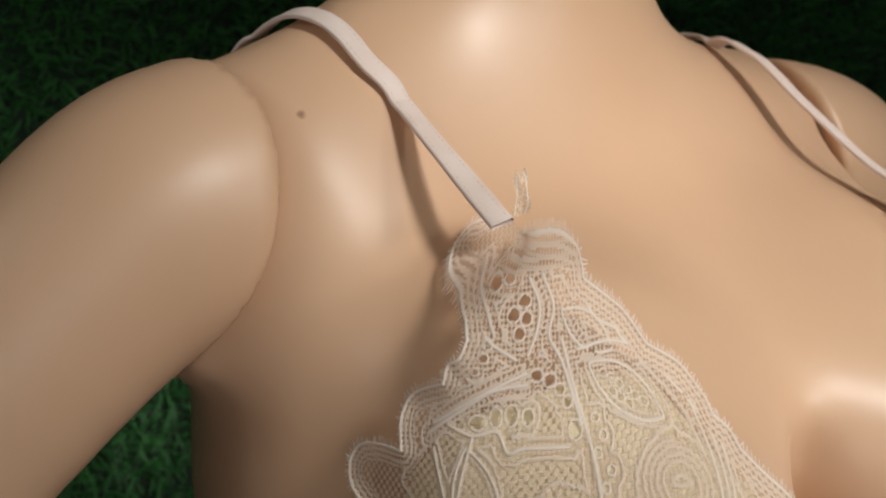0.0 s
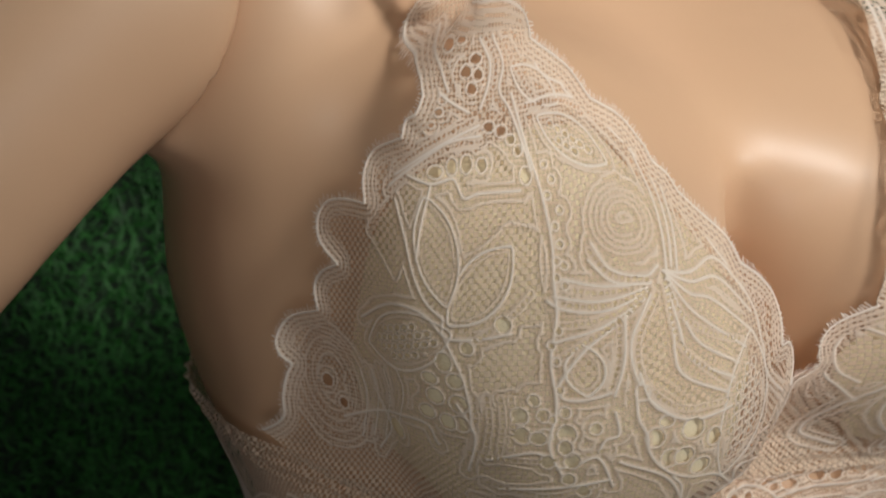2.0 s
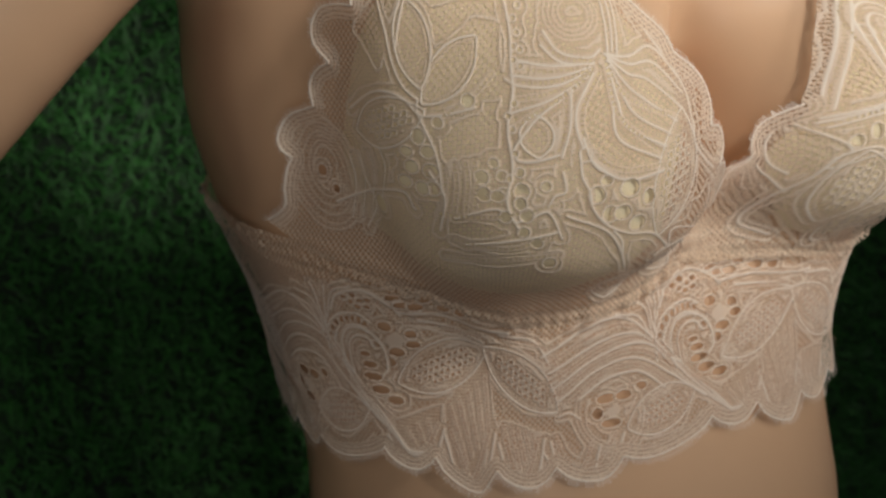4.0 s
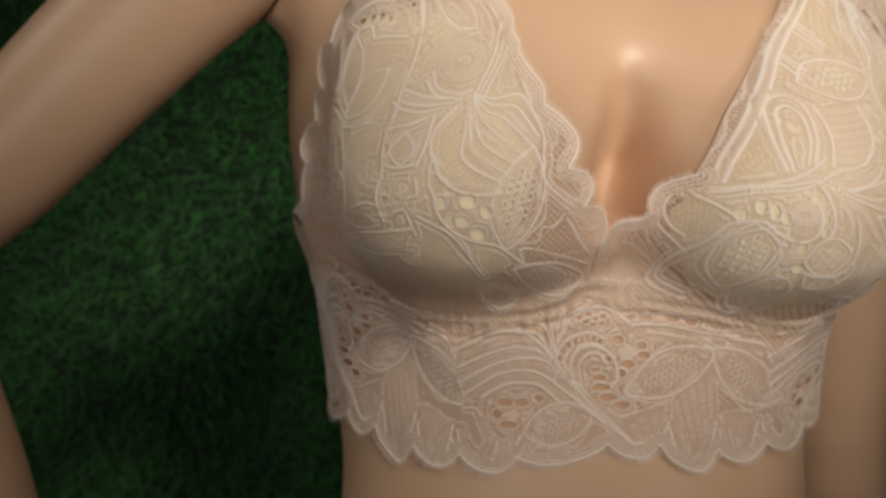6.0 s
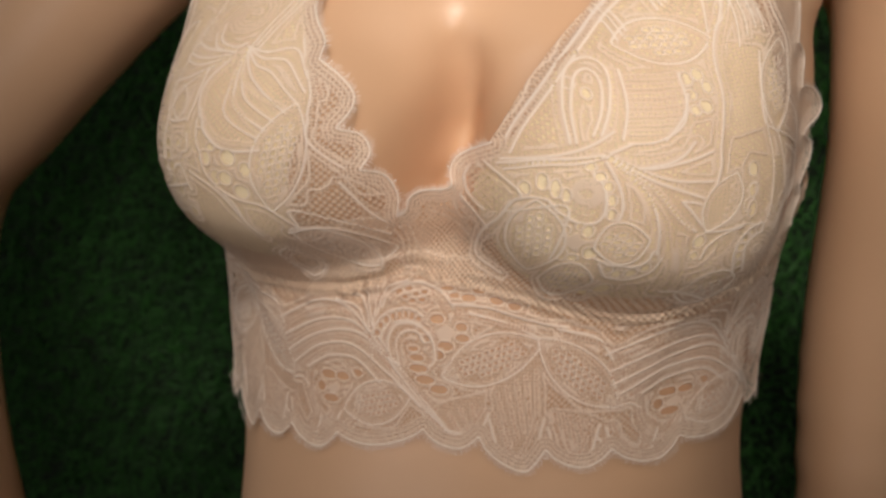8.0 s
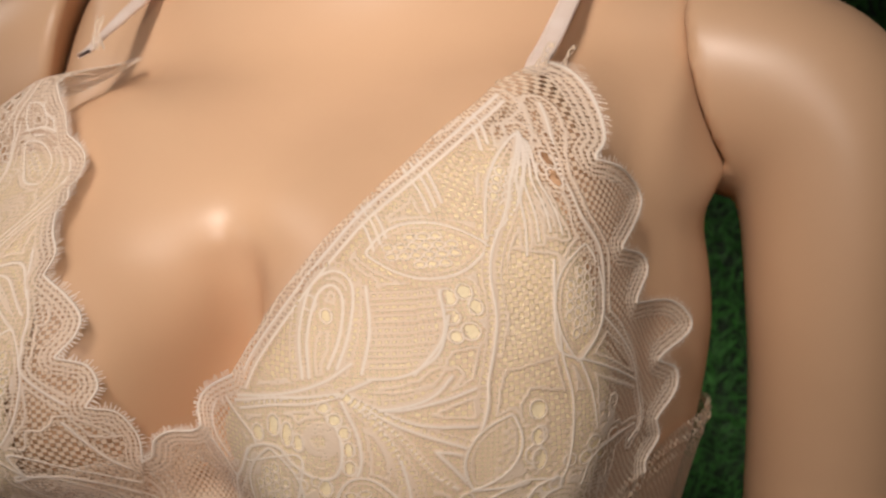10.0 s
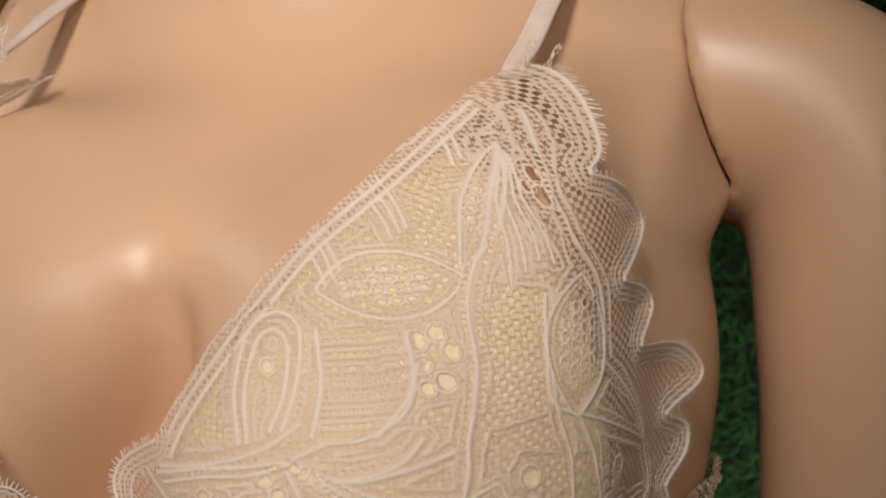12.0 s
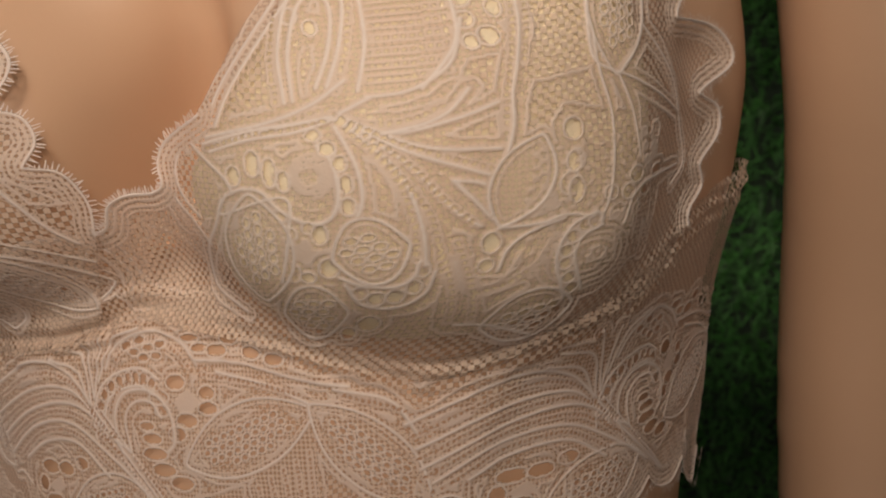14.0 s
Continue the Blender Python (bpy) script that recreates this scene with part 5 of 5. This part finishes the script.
    L.hole((-21.1, -61.6), 5.0, 1.7, 0, .45)
    L.hole((-5.1, -49.6), 3.2, 1.7, 0, .45)
    L.zone([(-25.3, -57.8), (-18.0, -54.2), (-14.7, -57.1), (-19.0, -60.0)], 1)
    L.arcs((-20.3, -57.7), (16.9, 13.9), 0, 360, .5, 1)
    L.stroke(smooth_line([(-45.4, -49.3), (-26.9, -39.7), (-7.0, -38.0), (11.8, -48.3), (29.3, -60.8)]), 0.75)
    L.stroke(smooth_line([(-48.7, -44.4), (-26.3, -34.4), (-3.6, -32.7), (17.9, -45.2)]), 0.75)
    L.stroke(smooth_line([(-49.4, -37.5), (-25.8, -28.7), (-6.6, -28.3), (6.1, -37.2)]), 0.75)
    L.stroke(smooth_line([(-52.0, -30.5), (-25.7, -20.6), (-9.1, -22.7), (3.1, -32.3)]), 0.75)
    L.stroke(smooth_line([(-35.8, -50.0), (-22.3, -44.1), (-5.7, -43.6), (8.0, -52.8)]), 0.75)
    L.beads([(-47.6, -47.2), (-26.6, -37.1), (-5.2, -35.3), (14.9, -46.7)], 1.6)
    L.beads([(-49.1, -40.9), (-26.0, -31.5), (-5.1, -30.5), (12.0, -41.4)], 1.6)
    L.beads([(-50.2, -33.9), (-25.7, -24.5), (-8.1, -25.4), (4.0, -34.5)], 1.6)
    L.beads([(-40.5, -50.1), (-24.4, -41.9), (-6.5, -40.8), (9.9, -50.8)], 1.6)
    L.stroke(smooth_line([(2.6, -31.2), (-0.7, -19.4), (-12.4, -16.3)]), 0.6)
    L.stroke(smooth_line([(4.1, -30.4), (1.5, -16.7), (-0.8, -12.2)]), 0.6)
    L.stroke(smooth_line([(6.1, -25.8), (11.5, -14.6), (23.1, -11.0)]), 0.6)
    L.stroke(smooth_line([(4.4, -29.9), (6.4, -17.6), (7.4, -12.5)]), 0.6)
    L.stroke(smooth_line([(1.9, -31.9), (-4.2, -22.5), (-16.1, -19.7)]), 0.6)
    L.stroke(smooth_line([(9.0, -22.1), (13.9, -15.5), (28.4, -11.8), (40.9, -15.7), (46.6, -20.9)]), 0.8)
    L.beads([(12.5, -22.5), (17.0, -17.1), (28.5, -13.9), (38.0, -17.5), (43.2, -21.5)], 1.6)
    L.hole((18.1, -15.8), 2.1, 0.9, 0, .45)
    L.hole((23.3, -14.4), 2.0, 0.9, 0, .45)
    L.hole((21.7, -17.5), 2.0, 0.9, 0, .45)
    L.hole((27.2, -16.5), 2.0, 0.9, 0, .45)
    L.hole((31.5, -15.6), 2.1, 0.8, 0, .45)
    L.hole((25.3, -19.1), 2.0, 0.9, 0, .45)
    L.hole((30.5, -18.6), 2.0, 0.8, 0, .45)
    L.hole((43.7, -14.0), 3.7, 1.0, 0, .45)
    L.hole((47.7, -16.7), 3.3, 1.0, 0, .45)
    L.hole((54.3, -17.3), 3.7, 1.5, 0, .45)
    L.hole((59.2, -14.1), 3.1, 1.3, 0, .45)
    L.hole((67.1, -17.6), 3.1, 1.5, 0, .45)
    L.hole((74.6, -19.2), 2.9, 1.5, 0, .45)
    L.stroke(smooth_line([(46.0, -19.7), (64.5, -20.5), (82.8, -24.7), (95.4, -26.5)]), 0.7)
    L.stroke(smooth_line([(54.2, -22.7), (71.5, -25.9), (83.7, -30.8)]), 0.7)
    L.beads([(49.3, -23.7), (66.7, -25.5), (81.6, -28.7)], 1.6)
    L.stroke(smooth_line([(111.9, -39.9), (105.4, -30.5), (91.3, -27.3)]), 0.6)
    L.beads([(115.1, -58.9), (116.5, -44.8), (109.5, -34.0), (93.3, -28.8)], 1.6)
    L.stroke(smooth_line([(115.1, -59.4), (120.2, -58.5), (125.4, -61.2)]), 0.5)


def draw_band(L):
    for k in range(-3, 3):
        draw_motif(Moved(L, k * PERIOD, -7.0 * k if k > -2 else 7.0))
    L.contour(5.0, .45)


def steps(a, b, d):
    return np.arange(a, b + d, d)


lace_sheet("cup_lace", r_ring, r_edges, steps(-174, 38, FINE), steps(-22, 155, FINE), draw_right, .0032, LACE, bralette, "ivory lace over padded cup, scalloped both sides", .0022)
lace_sheet("cup_lace", l_ring, l_edges, steps(20, 214, FINE), steps(-28, 146, FINE), draw_left, .0032, LACE, bralette, "ivory lace over padded cup, one edge folded under", .0022)
lace_sheet("center_gore", g_ring, [G_TOP], steps(-32, 68, FINE), steps(-22, 34, FINE), draw_gore, .0018, LACE, bralette)
back = steps(-424, -262, 3.0)
lace_sheet("lace_band", b_ring, [hem], np.concatenate([back[:-1], steps(-262, 262, FINE), -back[::-1][1:]]), steps(-96, 20, FINE), draw_band, .0008, LACE, bralette,
           "wide beige lace underbust band with scalloped hem", .0010)


# -- cup pads under the lace
def pad(ring):
    ring = np.array(ring, float)
    c = ring.mean(0)
    line = smooth_line(np.vstack([ring, ring[:1]]), 12)[:-1]
    rows = []
    for t in np.linspace(0, 1, 26):
        q = c + (line - c) * t
        bulge = .0022 - .0034 * np.maximum(t - .86, 0) / .14 if t > .86 else .0022
        rows.append(on_body(q[:, 0], q[:, 1], np.full(len(q), bulge)))
    V = np.vstack(rows)
    n = len(line)
    i = np.arange(n)
    Q = np.vstack([np.stack([k * n + i, k * n + (i + 1) % n, (k + 1) * n + (i + 1) % n, (k + 1) * n + i], -1) for k in range(25)])
    return mesh_of("cup_pad", V, Q)


tagged(put("cup_pad", pad([(-77, 113), (-58, 117), (-35, 113), (-22, 99), (-11, 84), (-4, 67), (-5, 53), (-10, 39), (-14, 18), (-29, 2), (-48, -2), (-75, 2), (-97, 12), (-122, 22), (-134, 45), (-124, 74), (-112, 95), (-97, 108)]), PAD, bralette), "cream foam cup pad showing through lace")
tagged(put("cup_pad", pad([(149, 116), (134, 109), (116, 98), (101, 86), (85, 70), (75, 55), (64, 40), (57, 28), (63, 12), (72, -2), (92, -11), (115, -13), (131, -10), (147, -1), (163, 13), (167, 30), (166, 47), (161, 68), (156, 84), (153, 100)]), PAD, bralette), "cream foam cup pad showing through lace")


# -- lash-like threads along the scallops
def fringe(edges, off, seed):
    rng = np.random.RandomState(seed)
    V, Q = [], []
    for e in edges:
        run = np.r_[0, np.cumsum(np.linalg.norm(np.diff(e, axis=0), axis=1))]
        s = np.arange(.4, run[-1], .95)
        s = s + rng.uniform(-.25, .25, len(s))
        p = np.stack([np.interp(s, run, e[:, k]) for k in (0, 1)], -1)
        d = np.stack([np.interp(s + .3, run, e[:, k]) for k in (0, 1)], -1) - np.stack([np.interp(s - .3, run, e[:, k]) for k in (0, 1)], -1)
        d /= np.maximum(np.linalg.norm(d, axis=1), 1e-9)[:, None]
        left = np.stack([-d[:, 1], d[:, 0]], -1)
        length = rng.uniform(.8, 2.2, len(s))[:, None]
        tip = p + left * length + d * rng.uniform(-.5, .5, len(s))[:, None]
        w = .19
        a, b = p - left * .4 - d * w, p - left * .4 + d * w
        c, f = tip + d * w * .5, tip - d * w * .5
        lift = rng.uniform(-.0003, .0006, len(s))
        base = sum(len(x) for x in V)
        n = len(s)
        V += [on_body(q[:, 0], q[:, 1], off + (lift if k > 1 else 0)) for k, q in enumerate((a, b, c, f))]
        i = np.arange(n) + base
        Q.append(np.stack([i, i + n, i + 2 * n, i + 3 * n], -1))
    return mesh_of("eyelash_fringe", np.vstack(V), np.vstack(Q))


for edges, off, seed in ((r_edges, .0055, 1), (l_edges, .0055, 2), ([hem[(np.abs(hem[:, 0]) < 262)]], .0032, 3), ([G_TOP], .0034, 4)):
    tagged(put("eyelash_fringe", fringe(edges, off, seed), FRINGE, bralette), kind="stuff")


# -- straps
def ribbon(line, half, thick, lift):
    """A flat strip along points in space, lying outside the trunk."""
    p = smooth_line(line, 14)
    h = .002
    for _ in range(3):
        f = trunk(p)
        g = np.stack([(trunk(p + h * np.eye(3)[k]) - trunk(p - h * np.eye(3)[k])) / (2 * h) for k in range(3)], -1)
        g /= np.maximum(np.linalg.norm(g, axis=1), 1e-9)[:, None]
        p = p + g * np.maximum(lift - f, 0)[:, None]
    for _ in range(6):
        g[1:-1] = (g[:-2] + g[1:-1] + g[2:]) / 3
    g /= np.linalg.norm(g, axis=1)[:, None]
    d = np.gradient(p, axis=0)
    d /= np.linalg.norm(d, axis=1)[:, None]
    side = np.cross(d, g)
    side /= np.linalg.norm(side, axis=1)[:, None]
    up = np.cross(side, d)
    ringpts = [(-1, -.3), (-.96, .3), (-.80, .5), (0, .42), (.80, .5), (.96, .3), (1, -.3), (.9, -.5), (-.9, -.5)]
    V = np.stack([p + side * half * a + up * thick * b for a, b in ringpts], 1)
    n, m = V.shape[:2]
    idx = np.arange(n * m).reshape(n, m)
    Q = np.stack([idx[:-1], idx[1:], np.roll(idx[1:], -1, 1), np.roll(idx[:-1], -1, 1)], -1).reshape(-1, 4)
    return mesh_of("shoulder_strap", V.reshape(-1, 3), Q), p, side, up


def stitches(p, side, up, half, thick):
    run = np.r_[0, np.cumsum(np.linalg.norm(np.diff(p, axis=0), axis=1))]
    V, Q = [], []
    for e in (-.62, .62):
        for s in np.arange(.002, run[-1] - .002, .0021):
            rows = []
            for t in (s, s + .0012):
                c = np.array([np.interp(t, run, p[:, k]) for k in range(3)])
                sd = np.array([np.interp(t, run, side[:, k]) for k in range(3)])
                u = np.array([np.interp(t, run, up[:, k]) for k in range(3)])
                b = c + sd * half * e + u * thick * .46
                rows += [b - sd * .00022, b + u * .00022, b + sd * .00022]
            k = len(V)
            V += rows
            Q += [(k, k + 3, k + 4, k + 1), (k + 1, k + 4, k + 5, k + 2)]
    return mesh_of("stitching", np.array(V), np.array(Q))


r_apex = np.array((-.0500, -.0250, 1.3560))
l_apex = on_body(np.array([184.5]), np.array([139.0]), np.array([.004]))[0]
STRAPS = {-1: [r_apex + (.0008, -.0058, -.0034), r_apex, (-.0537, -.0010, 1.3704), (-.0574, .0232, 1.3847), (-.0645, .0318, 1.3933), (-.0697, .0466, 1.4009), (-.0780, .0660, 1.4040), (-.0900, .0900, 1.3900), (-.0950, .1300, 1.3000), (-.0900, .1400, 1.2150)],
          1: [l_apex + (.0012, -.0060, -.0042), l_apex, (.1160, .0200, 1.3460), (.1115, .0480, 1.3640), (.1070, .0740, 1.3811), (.1040, .1000, 1.3800), (.0980, .1350, 1.3200), (.0950, .1400, 1.2150)]}
for s_, line in STRAPS.items():
    me, p_, side_, up_ = ribbon(line, .0036, .0016, .0012)
    strap = tagged(put("shoulder_strap", me, STRAP, bralette), "thin pale pink elastic shoulder strap")
    put("stitching", stitches(p_[:70], side_[:70], up_[:70], .0036, .0016), THREAD, strap)


# -- frayed lace tabs where the straps are sewn on
def tab(base, lean, height, width, seed):
    rng = np.random.RandomState(seed)
    n, m = 40, 13
    t, u = np.meshgrid(np.linspace(0, 1, n), np.linspace(-1, 1, m), indexing="ij")
    w = width * (1 - .3 * t) * (1 + .16 * np.sin(t * 10))
    V = np.stack([base[0] + lean[0] * t + w * u, base[1] + lean[1] * t - .002 * np.sin(t * 3) + .0006 * np.sin(u * 3 + t * 7), base[2] + height * t + .0004 * np.sin(u * 9)], -1)
    idx = np.arange(n * m).reshape(n, m)
    Q = np.stack([idx[:-1, :-1], idx[1:, :-1], idx[1:, 1:], idx[:-1, 1:]], -1).reshape(-1, 4)
    me = mesh_of("lace_tab", V.reshape(-1, 3), Q)
    ragged = np.clip((1 - t) * 8 + rng.uniform(-.6, .9, (1, m)), 0, 1)
    ragged[:, [0, -1]] = np.minimum(ragged[:, [0, -1]], rng.uniform(.1, 1, (n, 2)))
    values = {"cord": np.where(np.abs(np.abs(u) - .62) < .12, 1.0, 0.0), "fill": np.where(np.abs(u) < .45, .35, .8), "rim": ragged}
    for key, v in values.items():
        me.attributes.new(key, "FLOAT", "POINT").data.foreach_set("value", np.ascontiguousarray(v.ravel(), np.float32))
    flat = np.stack([u * width * 10, t * height * 10], -1).reshape(-1, 2)
    me.uv_layers.new(name="chart").data.foreach_set("uv", np.ascontiguousarray(flat[Q.ravel()], np.float32).ravel())
    return me


for base, lean, height, width, seed in ((r_apex + (.007, -.004, -.002), (.001, .001, 0), .013, .0026, 1), (l_apex + (.003, -.004, -.003), (.004, .002, 0), .009, .0022, 2), (l_apex + (.010, -.003, -.004), (.004, .003, 0), .008, .0014, 3)):
    put("lace_tab", tab(base, lean, height, width, seed), LACE, bralette)

# ---------------------------------------------------------------- grass wall and room
WALL = .64


def box(name, low, high, mat, label="", category="", kind="structure"):
    bm = bmesh.new()
    bmesh.ops.create_cube(bm, size=1)
    for v in bm.verts:
        v.co = [(a + b) / 2 + c * (b - a) for a, b, c in zip(low, high, v.co)]
    me = bpy.data.meshes.new(name)
    bm.to_mesh(me)
    bm.free()
    return tagged(put(name, me, mat), label, category, kind=kind)


# Unseen walls, floor and ceiling, added to close the place and bounce light.
box("wall_north", (-2.4, WALL + .03, 0), (2.4, WALL + .15, 2.7), PAINT)
box("backdrop", (-1.6, WALL, .02), (1.6, WALL + .028, 2.5), MAT, "dark woven backing of an artificial grass wall", "backdrop")
box("wall_west", (-2.52, -3, 0), (-2.4, WALL + .15, 2.7), PAINT)
box("wall_east", (2.4, -3, 0), (2.52, WALL + .15, 2.7), PAINT)
box("wall_south", (-2.52, -3.12, 0), (2.52, -3, 2.7), PAINT)
box("floor", (-2.52, -3.12, -.1), (2.52, WALL + .15, 0), FLOOR)
box("ceiling", (-2.52, -3.12, 2.7), (2.52, WALL + .15, 2.8), PAINT)

BLADES = 170000
g = np.random.RandomState(21)
x = g.uniform(-1.15, 1.15, BLADES)
z = g.uniform(.50, 1.80, BLADES)
tuft = np.stack([np.round(x / .009) * .009, np.round(z / .009) * .009], -1) + g.normal(0, .0022, (BLADES, 2))
root = np.stack([tuft[:, 0], np.full(BLADES, WALL + .001), tuft[:, 1]], -1)
length = g.uniform(.009, .019, BLADES)
turn = g.uniform(0, 2 * np.pi, BLADES)
spread = g.uniform(.2, 1.3, BLADES)
out = np.stack([np.cos(turn) * spread, -np.ones(BLADES), np.sin(turn) * spread - .05], -1)
out /= np.linalg.norm(out, axis=1)[:, None]
droop = np.stack([np.cos(turn) * .7, np.zeros(BLADES), np.sin(turn) * .7 - .35], -1)
half = g.uniform(.0005, .0010, BLADES)
side = np.cross(out, droop)
side /= np.maximum(np.linalg.norm(side, axis=1), 1e-6)[:, None]
mid = root + out * (length * .55)[:, None] + droop * (length * .08)[:, None]
tip = root + out * (length * .85)[:, None] + droop * (length * .45)[:, None]
w = side * half[:, None]
V = np.stack([root - w * .8, root + w * .8, mid + w, mid - w, tip + w * .25, tip - w * .25], 1).reshape(-1, 3)
i = np.arange(BLADES) * 6
Q = np.concatenate([np.stack([i, i + 1, i + 2, i + 3], -1), np.stack([i + 3, i + 2, i + 4, i + 5], -1)])
tagged(put("artificial_grass", mesh_of("artificial_grass", V, Q), GRASS), "dense dark green artificial grass covering the wall", "grass", kind="stuff")
